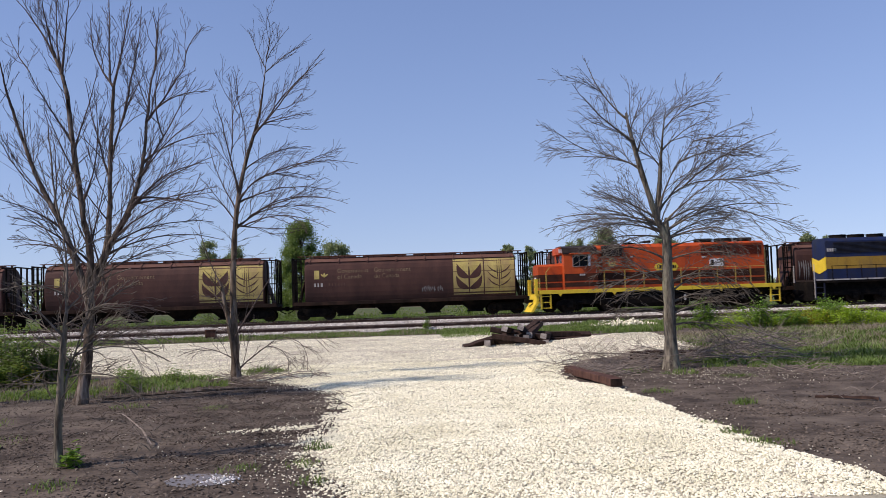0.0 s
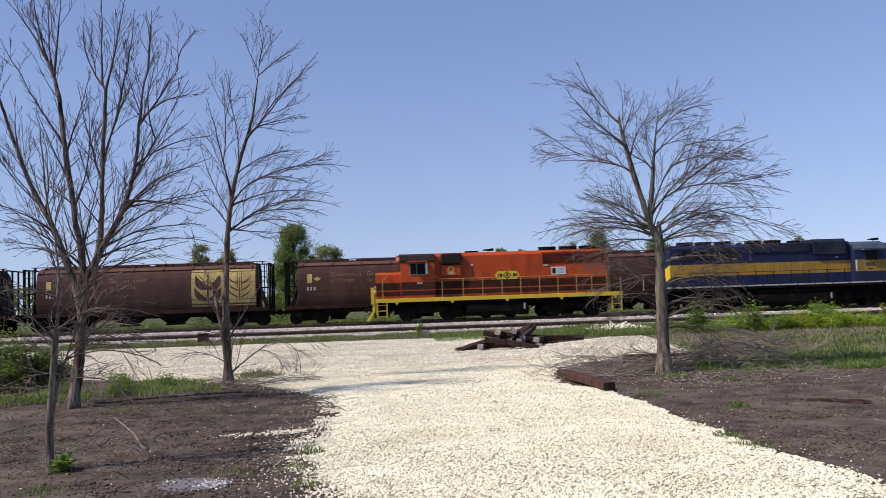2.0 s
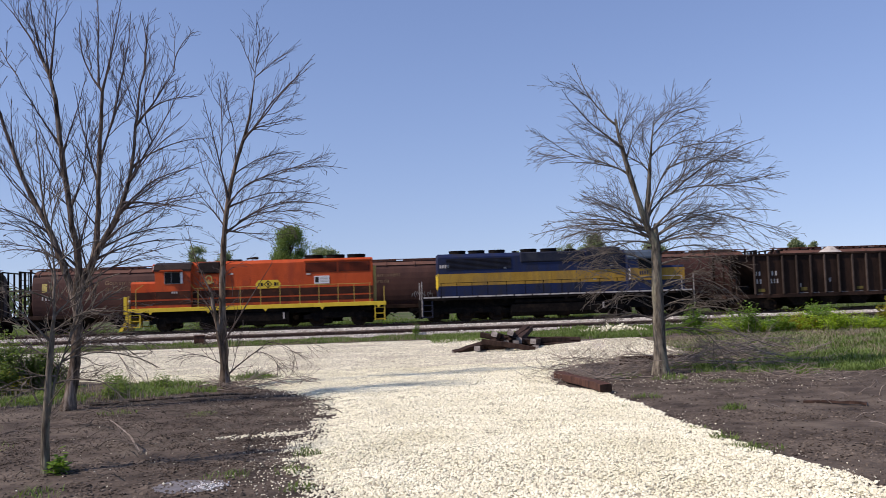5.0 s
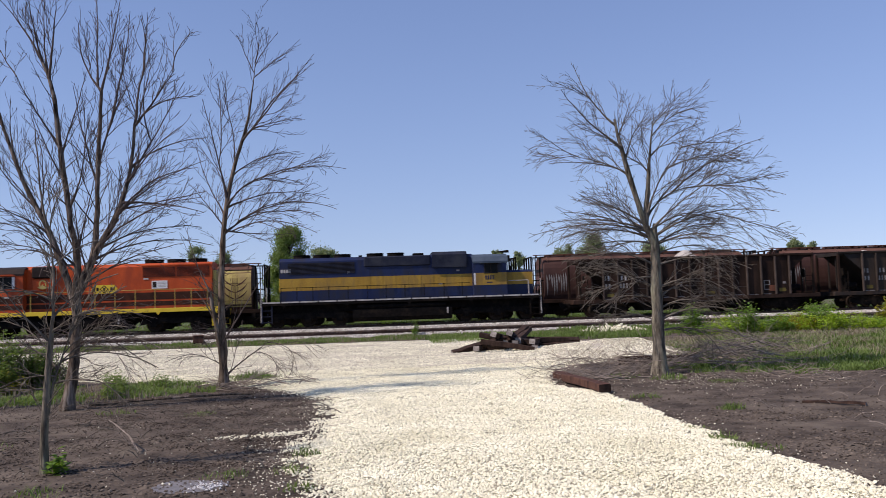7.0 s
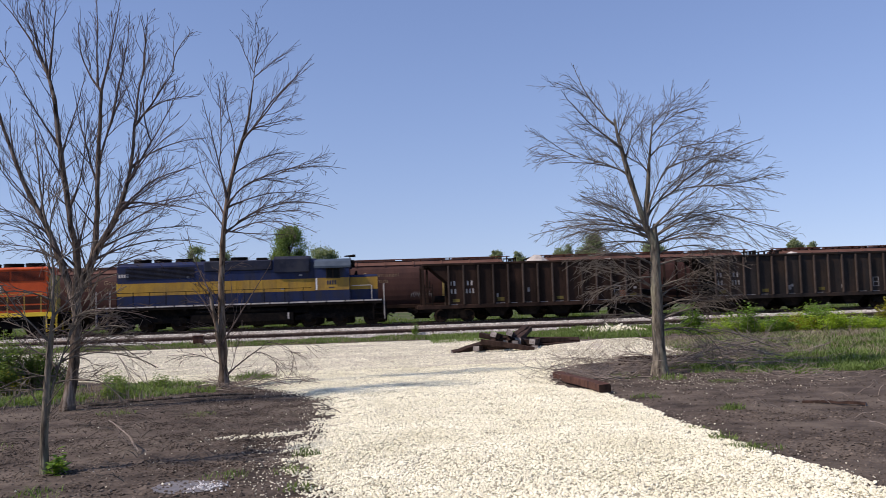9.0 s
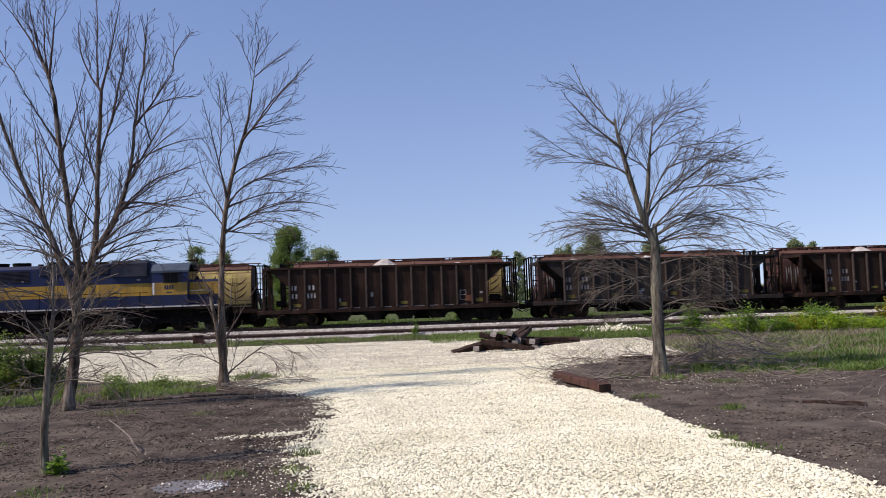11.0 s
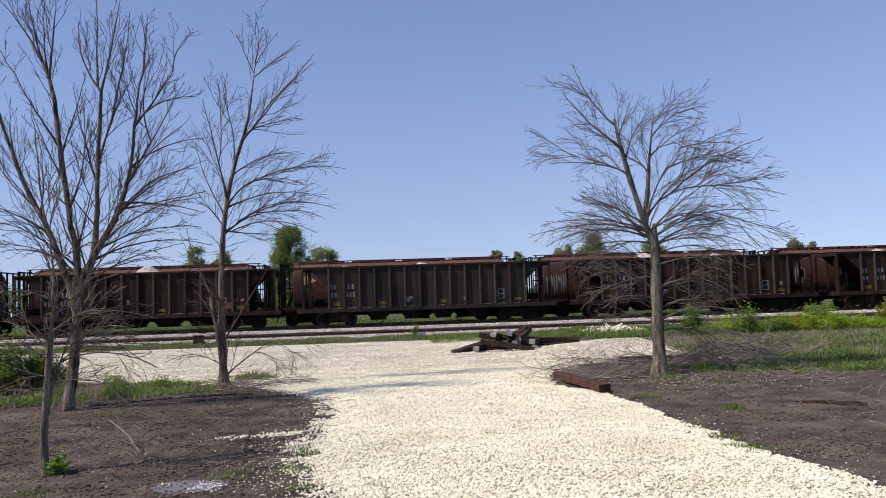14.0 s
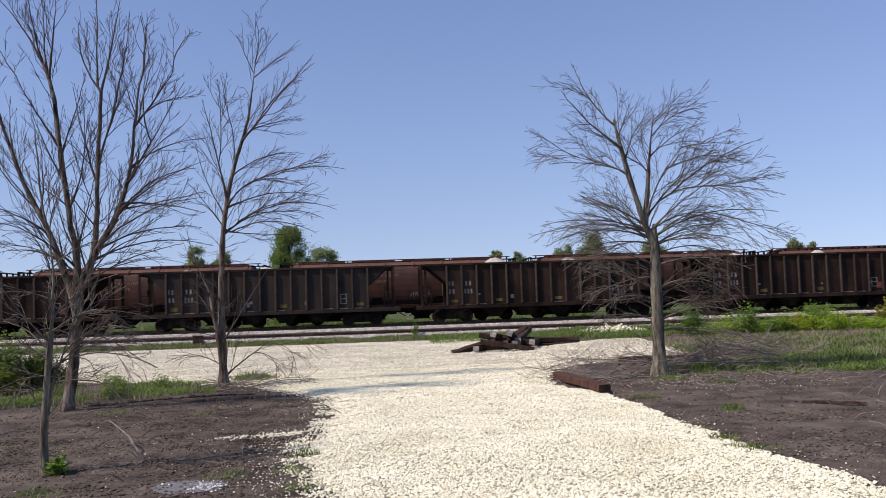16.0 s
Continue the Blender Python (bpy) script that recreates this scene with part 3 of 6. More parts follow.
# --- open-top hopper cars ---
def hopper_car(s, grey, seed):
    r = random.Random(seed)
    steel = HOPPER_GREY if grey else HOPPER
    car = empty("hopper_car", on_track(s, 0, MAIN), "%s ribbed open-top hopper car loaded with pale stone" % ("grimy dark grey" if grey else "grimy rust-brown"), "freight car", "moving hopper cars")
    half, end, top = 6.42, 8.15, 3.72
    for y in (-1, 1):
        bm = bmesh.new()
        box(bm, -half, half, y * 1.40 - 0.02, y * 1.40 + 0.02, 1.12, top)
        for way in (-1, 1):
            slab(bm, [(way * half, top), (way * 7.72, top), (way * 6.5, 2.64), (way * half, 2.57)], y * 1.40 - 0.02, y * 1.40 + 0.02)
        part("side_sheet", bm, steel, car)
        bm = bmesh.new()
        box(bm, -end, end, y * 1.42 - 0.1, y * 1.42 + 0.1, top, top + 0.14, bevel=0.02)
        part("top_chord", bm, steel, car)
        bm = bmesh.new()
        box(bm, -8.5, 8.5, y * 1.42 - 0.11, y * 1.42 + 0.11, 0.88, 1.13, bevel=0.02)
        part("side_sill", bm, steel, car)
        for x in (-end + 0.06, end - 0.06):
            bm = bmesh.new()
            box(bm, x - 0.07, x + 0.07, y * 1.42 - 0.07, y * 1.42 + 0.07, 1.12, top)
            part("corner_post", bm, HOPPER, car)
    bm = bmesh.new()
    slab(bm, [(-0.055, 1.13), (0.055, 1.13), (0.055, top - 0.02), (-0.055, top - 0.02)], -1.56, -1.415)
    bmesh.ops.bevel(bm, geom=list(bm.edges), offset=0.02, segments=1, affect="EDGES")
    rib = part("rib", bm, LIT_DUSTY_RIB, car)
    posts = [-half + 2 * half * i / 13 for i in range(14)]
    rib.matrix_basis = pose(posts[0], 0, 0)
    for i, x in enumerate(posts):
        if i:
            share(rib, pose(x, 0, 0), car)
        share(rib, pose(x, 0, 0, 0, 0, 180), car)
    for way in (-1, 1):
        bm = bmesh.new()
        slab(bm, [(way * 7.75, top), (way * 7.69, top), (way * 4.6, 1.0), (way * 4.66, 1.0)], -1.38, 1.38)
        part("slope_sheet", bm, steel, car)
        bm = bmesh.new()
        box(bm, way * 8.3 - 0.12, way * 8.3 + 0.12, -1.5, 1.5, 0.86, 1.16, bevel=0.02)
        box(bm, min(way * 7.72, way * 8.1), max(way * 7.72, way * 8.1), -1.32, 1.32, top - 0.12, top + 0.1)
        for y in (-0.5, 0.5):
            box(bm, way * 7.75 - 0.05, way * 7.75 + 0.05, y - 0.05, y + 0.05, 1.1, top)
        part("end_frame", bm, steel, car)
        part("ladder", ladder(way * 7.5, way * 8.0, -1.5, 0.75, 2.5, 5), UNDER, car)
        bm = bmesh.new()
        rod(bm, (way * 7.0 - 0.35, -0.9, 1.55), (way * 7.0 + 0.35, -0.9, 1.55), 0.2, 14)
        rod(bm, (way * 7.5, -1.1, 1.2), (way * 7.5, -1.1, 2.1), 0.025, 6)
        part("brake_cylinder", bm, UNDER, car)
        bm = bmesh.new()
        rod(bm, (way * 7.62, -1.0, 2.5), (way * 7.66, -1.0, 2.5), 0.28, 18)
        part("brake_wheel", bm, UNDER, car)
        freight_truck(car, way * 6.0, True)
        coupler(car, way * 8.4, way)
    bm = bmesh.new()
    box(bm, -8.3, 8.3, -0.17, 0.17, 0.66, 1.0)
    part("centre_sill", bm, UNDER, car)
    for x in (-3.2, -1.05, 1.05, 3.2):
        bm = bmesh.new()
        loft(bm, [[(x + a * w, b * d, z) for a, b in ((-1, -1), (1, -1), (1, 1), (-1, 1))] for w, d, z in ((1.05, 1.36, 1.1), (0.45, 1.1, 0.45), (0.45, 1.1, 0.32))])
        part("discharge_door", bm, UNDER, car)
    # heaped load, just over the chords in a few places
    n, m = 40, 8
    verts, faces = [], []
    mounds = [(r.uniform(-5.5, 5.5), r.uniform(0.2, 0.5)) for _ in range(3)]
    for i in range(n + 1):
        x = -7.3 + 14.6 * i / n
        for j in range(m + 1):
            y = -1.36 + 2.72 * j / m
            z = top - 0.18 + 0.08 * wave(x, y, 1.4, seed)
            for c, h in mounds:
                z += (h + 0.12) * math.exp(-((x - c) / 0.75) ** 2 - (y / 0.8) ** 2)
            verts.append((x, y, z))
    faces = [(i * (m + 1) + j, (i + 1) * (m + 1) + j, (i + 1) * (m + 1) + j + 1, i * (m + 1) + j + 1) for i in range(n) for j in range(m)]
    tagged(raw("stone_load", verts, faces, LOAD, car, "pale crushed stone heaped in the car"), kind="stuff")
    # stencilled marks: two rows near one end, chalked data and patches lower down
    bm = bmesh.new()
    b0 = -half + 0.14
    bars(bm, b0, -1.425, 2.38, (0.05, 0.11), 0.3, 0.13)
    bars(bm, b0 + 1.08, -1.425, 2.38, (0.1, 0.11), 0.3, 0.15)
    bars(bm, b0, -1.425, 1.86, (0.09, 0.1), 0.3, 0.14)
    bars(bm, b0 + 1.0, -1.425, 1.86, (0.09, 0.09, 0.09), 0.3, 0.12)
    tagged(part("number_mark", bm, FADED_WHITE if seed == 11 else FADED_GREY, car, "worn pale stencilled car marks"), kind="stuff")
    bm = bmesh.new()
    for x, z in ((4.62, 1.45), (4.62, 1.75), (4.62, 2.05)):
        box(bm, x, x + 0.42, -1.43, -1.41, z, z + 0.04)
    for x in (4.62, 5.0):
        box(bm, x, x + 0.04, -1.43, -1.41, 1.45, 2.09)
    part("data_panel", bm, FADED_GREY, car)
    for k in (0, 3, 7, 12):
        if r.random() < 0.75:
            x = posts[k] + 0.25
            part("yellow_patch", box(bmesh.new(), x, x + 0.45, -1.43, -1.41, 1.3, 1.3 + r.uniform(0.16, 0.26)), DIM_YELLOW, car)
    if seed % 3 == 2:
        part("red_patch", box(bmesh.new(), 5.0, 5.4, -1.45, -1.41, 1.35, 1.75), RUST, car)
    bm = bmesh.new()
    for k in range(13):
        if r.random() < 0.75:
            x = posts[k] + 0.14
            box(bm, x, x + r.uniform(0.4, 0.7), -1.432, -1.41, 1.14, 1.175)
    for k in range(3):
        x, z = r.uniform(-6, 6), r.uniform(1.4, 1.9)
        box(bm, x, x + r.uniform(0.08, 0.25), -1.43, -1.41, z, z + r.uniform(0.08, 0.3))
    tagged(part("pale_dust", bm, FADED_GREY, car), kind="stuff")
    MOVERS.append((car, s))
    return car


for i in range(4):
    hopper_car(53.06 + 18.02 * i, i in (1,), 11 + i)


# --- diesel locomotives ---
def loco_truck(car, xs, r):
    bm = bmesh.new()
    a, b = xs[0] - 0.85, xs[-1] + 0.85
    for y in (-1.05, 1.05):
        slab(bm, [(a, 0.45), (a, 0.74), (a + 0.5, 0.88), (b - 0.5, 0.88), (b, 0.74), (b, 0.45), (b - 0.3, 0.5), (b - 0.6, 0.55), (a + 0.6, 0.55), (a + 0.3, 0.5)], y - 0.08, y + 0.08)
        for x in xs:
            box(bm, x - 0.2, x + 0.2, y - 0.13, y + 0.13, 0.32, 0.72, bevel=0.03)
            for dx in (-0.32, 0.32):
                rod(bm, (x + dx, y - 0.02, 0.5), (x + dx, y - 0.02, 0.8), 0.09, 8)
            rod(bm, (x + 0.55, y - 0.1, 0.66), (x + 0.9, y - 0.1, 0.66), 0.07, 8)
            box(bm, x + 0.5, x + 0.58, y - 0.06, y + 0.06, 0.2, 0.75)
    box(bm, a + 0.8, b - 0.8, -1.0, 1.0, 0.6, 0.95)
    # traction motor blocks, added to darken the open gap between the wheels
    for x in xs:
        box(bm, x + 0.1, x + 0.95, -0.58, 0.58, 0.16, 0.78, bevel=0.08)
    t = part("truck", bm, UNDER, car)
    for x in xs:
        wheelset(t, x, r, True)
    return t


def hood_shape(x0, x1, half, z0, z1, chamfer=0.22):
    bm = bmesh.new()
    prism(bm, [(-half, z0), (-half, z1 - chamfer), (-half + chamfer * 0.9, z1), (half - chamfer * 0.9, z1), (half, z1 - chamfer), (half, z0)], x0, x1)
    bmesh.ops.bevel(bm, geom=[e for e in bm.edges if abs(e.verts[0].co.x - e.verts[1].co.x) < 1e-4], offset=0.03, segments=2, affect="EDGES")
    return bm


def fan(car, x, z, r, material):
    bm = bmesh.new()
    rod(bm, (x, 0, z - 0.05), (x, 0, z + 0.2), r, 20)
    rod(bm, (x, 0, z + 0.2), (x, 0, z + 0.25), r * 1.04, 20)
    f = part("roof_fan", bm, material, car)
    bm = bmesh.new()
    for k in range(6):
        a = k * math.pi / 6
        box(bm, x - r * 0.95, x + r * 0.95, -0.012, 0.012, z + 0.25, z + 0.27)
        bmesh.ops.rotate(bm, verts=bm.verts[-8:], cent=(x, 0, 0), matrix=Matrix.Rotation(a, 3, "Z"))
    part("fan_guard", bm, UNDER, f)
    return f


def louvres(car, x0, x1, z0, z1, y, material, n, name="radiator_grille"):
    """A framed bank of slats standing off the hood side."""
    bm = bmesh.new()
    box(bm, x0, x1, y - 0.01, y + 0.02, z0, z1)
    g = part(name, bm, BLACK, car)
    bm = bmesh.new()
    box(bm, x0, x1, -0.035, 0.0, 0.0, (z1 - z0) / n * 0.45)
    s = part("slat", bm, material, g)
    s.matrix_basis = pose(0, y, z0 + 0.02)
    for i in range(1, n):
        share(s, pose(0, y, z0 + 0.02 + (z1 - z0) * i / n), g)
    return g


def hand_rails(car, xs, y, z0, z1, material, x_from, x_to):
    for yy in (y, -y):
        part("handrail", rod(bmesh.new(), (x_from, yy, z1), (x_to, yy, z1), 0.017, 6), material, car)
    bm = bmesh.new()
    box(bm, -0.02, 0.02, -0.02, 0.02, z0, z1 + 0.03)
    box(bm, -0.05, 0.05, -0.05, 0.03, z0 - 0.12, z0 + 0.05)
    st = part("stanchion", bm, material, car)
    st.matrix_basis = pose(xs[0], y, 0)
    for i, x in enumerate(xs):
        if i:
            share(st, pose(x, y, 0), car)
        share(st, pose(x, -y, 0), car)


def end_steps(car, x, way, frame_mat, z_top, half=1.45):
    """Corner steps: two stringers with treads, one set on each side."""
    for y in (-1, 1):
        bm = bmesh.new()
        for dx in (0.0, 0.62):
            slab(bm, [(x - way * dx - 0.035, 0.3), (x - way * dx + 0.035, 0.3), (x - way * dx + 0.035, z_top), (x - way * dx - 0.035, z_top)], y * half - 0.04, y * half + 0.04)
        for z in (0.34, 0.72, 1.1):
            box(bm, min(x, x - way * 0.62), max(x, x - way * 0.62), min(y * half, y * (half - 0.3)), max(y * half, y * (half - 0.3)), z, z + 0.05)
        part("corner_steps", bm, frame_mat, car)


def horn(car, x, z):
    bm = bmesh.new()
    rod(bm, (x, 0, z), (x, 0, z + 0.16), 0.03, 6)
    for y, d in ((-0.15, 0.3), (0, 0.38), (0.15, 0.26)):
        rod(bm, (x - d, y, z + 0.18), (x + d, y, z + 0.2), 0.035, 8, 0.09)
    part("horn", bm, UNDER, car)


def underframe(car, x0, x1, deck, sill_mat, tank0, tank1):
    bm = bmesh.new()
    box(bm, x0, x1, -1.5, 1.5, deck - 0.12, deck)
    part("walkway", bm, BLACK, car)
    bm = bmesh.new()
    box(bm, x0, x1, -0.9, 0.9, 0.95, deck - 0.13)
    part("frame", bm, UNDER, car)
    bm = bmesh.new()
    for y in (-1, 1):
        box(bm, x0, x1, y * 1.515 - 0.02, y * 1.515 + 0.02, deck - 0.24, deck + 0.012, bevel=0.008)
        for x in np.linspace(x0 + 1.4, x1 - 0.5, 5):
            slab(bm, [(x - 0.16, deck - 0.2), (x + 0.16, deck - 0.2), (x, deck - 0.42)], y * 1.51 - 0.02, y * 1.51 + 0.02)
    part("side_sill", bm, sill_mat, car)
    bm = bmesh.new()
    prism(bm, [(-1.42, 0.5), (-1.2, 0.24), (1.2, 0.24), (1.42, 0.5), (1.42, 1.0), (1.3, 1.08), (-1.3, 1.08), (-1.42, 1.0)], tank0, tank1)
    tank = part("fuel_tank", bm, UNDER, car)
    bm = bmesh.new()
    rod(bm, (tank0 + 0.3, -1.25, 1.2), (tank1 - 0.4, -1.25, 1.2), 0.16, 12)
    part("air_reservoir", bm, UNDER, car)
    bm = bmesh.new()
    box(bm, tank1 - 0.35, tank1 - 0.25, -1.45, -1.4, 0.6, 1.0)
    part("filler_gauge", bm, FADED_WHITE, tank)


def orange_locomotive(s):
    car = empty("orange_locomotive", on_track(s, 0, MAIN), "orange and black diesel freight locomotive with yellow sill and handrails", "locomotive")
    deck, hood = 1.52, 0.95
    underframe(car, -8.35, 8.05, deck, YELLOW, -2.4, 1.75)
    part("hood", hood_shape(-4.45, 7.25, hood, deck, 4.45), ORANGE, car)
    part("nose", hood_shape(-8.3, -6.6, hood, deck, 3.26, 0.14), ORANGE, car)
    bm = bmesh.new()
    prism(bm, [(-1.5, deck), (-1.5, 3.95), (-1.25, 4.28), (-0.6, 4.42), (0.6, 4.42), (1.25, 4.28), (1.5, 3.95), (1.5, deck)], -6.64, -4.4)
    cab = part("cab", bm, ORANGE, car)
    bm = bmesh.new()
    prism(bm, [(-1.53, 3.86), (-1.53, 3.97), (-1.27, 4.31), (-0.6, 4.455), (0.6, 4.455), (1.27, 4.31), (1.53, 3.97), (1.53, 3.86), (1.4, 4.0), (1.2, 4.27), (-1.2, 4.27), (-1.4, 4.0)], -6.72, -4.36)
    part("cab_roof", bm, BLACK, cab, "black cab roof")
    bm = bmesh.new()
    box(bm, -6.05, -4.93, -1.515, -1.45, 3.06, 3.80)
    win = part("cab_window", bm, GLASS, cab)
    bm = bmesh.new()
    for x in (-6.05, -5.62, -4.95):
        box(bm, x, x + 0.035, -1.53, -1.50, 3.05, 3.80)
    for z in (3.04, 3.78):
        box(bm, -6.05, -4.91, -1.53, -1.50, z, z + 0.03)
    part("window_frame", bm, FADED_GREY, win, "dull aluminium window frame")
    part("wind_deflector", box(bmesh.new(), -5.02, -4.88, -1.62, -1.54, 3.06, 3.8), WHITE, win)
    bm = bmesh.new()
    slab(bm, [(-6.3, 3.86), (-4.85, 3.86), (-4.95, 3.94), (-6.2, 3.94)], -1.85, -1.5)
    part("sunshade", bm, ORANGE, cab)
    bm = bmesh.new()
    box(bm, -6.9, -6.6, -1.05, 1.05, 3.86, 4.36, bevel=0.04)
    part("number_board", bm, ORANGE, cab)
    bm = bmesh.new()
    bars(bm, -6.87, -1.056, 3.98, (0.09, 0.09), 0.26, 0.04)
    part("number_mark", bm, WHITE, cab)
    bm = bmesh.new()
    box(bm, -6.66, -6.62, -0.85, -0.15, 3.35, 3.82)
    box(bm, -6.66, -6.62, 0.15, 0.85, 3.35, 3.82)
    part("windshield", bm, GLASS, cab)
    # black bands along nose, cab and hood
    for x0, x1, y in ((-8.29, -6.66, hood), (-6.63, -4.41, 1.5), (-4.4, 7.24, hood)):
        for z0, z1 in ((2.1, 2.57), (1.72, 2.0)):
            part("black_band", box(bmesh.new(), x0, x1, -y - 0.012, -y + 0.02, z0, z1), BAND, car)
            part("black_band", box(bmesh.new(), x0, x1, y - 0.02, y + 0.012, z0, z1), BAND, car)
    for z0, z1 in ((2.1, 2.57), (1.72, 2.0)):
        part("black_band", box(bmesh.new(), -8.306, -8.28, -0.92, 0.92, z0, z1), BAND, car)
    # equipment on the hood
    part("blower_housing", box(bmesh.new(), -3.97, -2.6, -1.25, 1.25, 3.68, 4.40, bevel=0.07), BLACK, car)
    part("blower_cover", box(bmesh.new(), -3.97, -2.66, -1.16, 1.16, 2.92, 3.63, bevel=0.04), ORANGE, car)
    bm = bmesh.new()
    n = 20
    loft(bm, [[(-3.32 + q * 0.72 * math.sin(2 * math.pi * i / n), y, 3.27 + q * math.cos(2 * math.pi * i / n)) for i in range(n)] for q, y in ((0.31, -1.165), (0.31, -1.18), (0.22, -1.18), (0.22, -1.165))], caps=False)
    box(bm, -3.62, -3.02, -1.178, -1.165, 3.06, 3.13)
    slab(bm, [(-3.56, 3.0), (-3.08, 3.0), (-3.32, 3.3)], -1.176, -1.165)
    part("round_emblem", bm, PANEL, car)
    louvres(car, 2.85, 4.9, 3.55, 4.18, -hood, SOOTY_ORANGE, 9)
    louvres(car, 5.0, 7.05, 3.55, 4.18, -hood, SOOTY_ORANGE, 9)
    part("radiator_shroud", box(bmesh.new(), 2.75, 7.15, -1.0, 1.0, 4.22, 4.38, bevel=0.05), ORANGE, car)
    for x in (3.37, 4.8, 6.17):
        fan(car, x, 4.45, 0.6, UNDER)
    part("exhaust_stack", box(bmesh.new(), -2.25, -1.35, -0.25, 0.25, 4.42, 4.58, bevel=0.04), UNDER, car)
    horn(car, -0.67, 4.44)
    for x in np.arange(-2.3, 2.6, 0.82):
        bm = bmesh.new()
        box(bm, x, x + 0.76, -0.957, -0.945, 1.6, 3.45)
        box(bm, x + 0.6, x + 0.66, -0.985, -0.95, 2.64, 2.76)
        part("engine_door", bm, ORANGE, car)
    bm = bmesh.new()
    slab(bm, [(-0.4, 2.86), (-0.2, 3.13), (1.06, 3.13), (1.26, 2.86), (1.06, 2.59), (-0.2, 2.59)], -0.985, -0.965)
    lg = part("hexagon_logo", bm, YELLOW, car)
    bm = bmesh.new()
    for x, w in ((-0.2, 0.07), (-0.06, 0.16), (0.82, 0.16), (1.02, 0.07)):
        slab(bm, [(x, 2.76), (x + w, 2.74), (x + w, 2.96), (x, 2.98)], -0.992, -0.984)
    part("logo_bar", bm, BLACK, lg)
    part("logo_diamond", slab(bmesh.new(), [(0.14, 2.86), (0.43, 3.12), (0.72, 2.86), (0.43, 2.6)], -0.991, -0.984), BLACK, lg)
    bm = bmesh.new()
    slab(bm, [(0.23, 2.86), (0.43, 3.04), (0.63, 2.86), (0.43, 2.68)], -0.997, -0.99)
    part("logo_diamond", bm, YELLOW, lg)
    part("logo_bar", slab(bmesh.new(), [(0.36, 2.78), (0.5, 2.76), (0.5, 2.95), (0.36, 2.97)], -1.003, -0.996), BLACK, lg)
    part("white_sign", box(bmesh.new(), 3.42, 4.39, -0.985, -0.96, 2.80, 3.31), WHITE, car)
    bm = bmesh.new()
    part("sign_mark", bars(bmesh.new(), 3.47, -0.99, 2.88, (0.24,), 0.36), BLACK, car)
    for z in (2.9, 3.0, 3.1, 3.2):
        bars(bm, 3.8, -0.99, z, (0.5,), 0.04)
    part("sign_bar", bm, FADED_WHITE, car)
    bm = bmesh.new()
    bars(bm, -5.6, -1.512, 2.43, (0.1, 0.1, 0.1), 0.12, 0.03)
    bars(bm, 2.9, -0.972, 3.4, (0.3,), 0.1)
    bars(bm, -2.0, -0.972, 3.55, (0.2,), 0.1)
    tagged(part("number_mark", bm, FADED_WHITE, car), kind="stuff")
    part("sand_box", box(bmesh.new(), 7.22, 7.45, -0.7, 0.7, deck, 3.9, bevel=0.05), PANEL, car)
    # rails and steps
    hand_rails(car, [-3.95, -2.57, -1.29, 0.0, 1.24, 2.5, 3.73, 4.97, 6.0, 7.02], -1.47, deck, 2.72, RAIL_YELLOW, -4.2, 7.1)
    for y in (-1.47, 1.47):
        part("grab_rail", rod(bmesh.new(), (-4.2, y, 2.72), (-4.42, y, 3.0), 0.022, 6), RAIL_YELLOW, car)
        bm = bmesh.new()
        rod(bm, (-7.85, y, deck), (-7.85, y, 2.72), 0.028, 6)
        rod(bm, (-7.85, y, 2.72), (-7.5, y * 0.66, 3.05), 0.022, 6)
        part("grab_rail", bm, RAIL_YELLOW, car)
        part("grab_rail", rod(bmesh.new(), (7.95, y, 0.4), (7.95, y, 2.5), 0.028, 6), RAIL_YELLOW, car)
        part("grab_rail", rod(bmesh.new(), (-8.3, y, 0.5), (-8.3, y, 2.35), 0.03, 6), RAIL_YELLOW, car)
    end_steps(car, -8.22, -1, YELLOW, deck)
    end_steps(car, 7.95, 1, YELLOW, deck)
    bm = bmesh.new()
    slab(bm, [(-8.95, 0.12), (-8.75, 0.12), (-8.4, 0.7), (-8.35, 1.3), (-8.5, 1.3), (-8.55, 0.75)], -1.4, 1.4)
    box(bm, -8.62, -8.42, -1.45, -1.2, 1.2, 2.3)
    box(bm, -8.62, -8.42, 1.2, 1.45, 1.2, 2.3)
    part("pilot_plow", bm, YELLOW, car, "bright yellow snow plow pilot")
    bm = bmesh.new()
    for z in (2.05, 2.3):
        rod(bm, (-8.36, 0, z), (-8.28, 0, z), 0.12, 12)
    rod(bm, (-8.5, -0.9, 2.0), (-8.36, -0.9, 2.0), 0.1, 12)
    part("headlight", bm, WHITE, car)
    for x in (-4.9, 4.9):
        loco_truck(car, (x - 1.37, x + 1.37), 0.51)
    coupler(car, -8.4, -1)
    coupler(car, 8.1, 1)
    MOVERS.append((car, s))
    return car


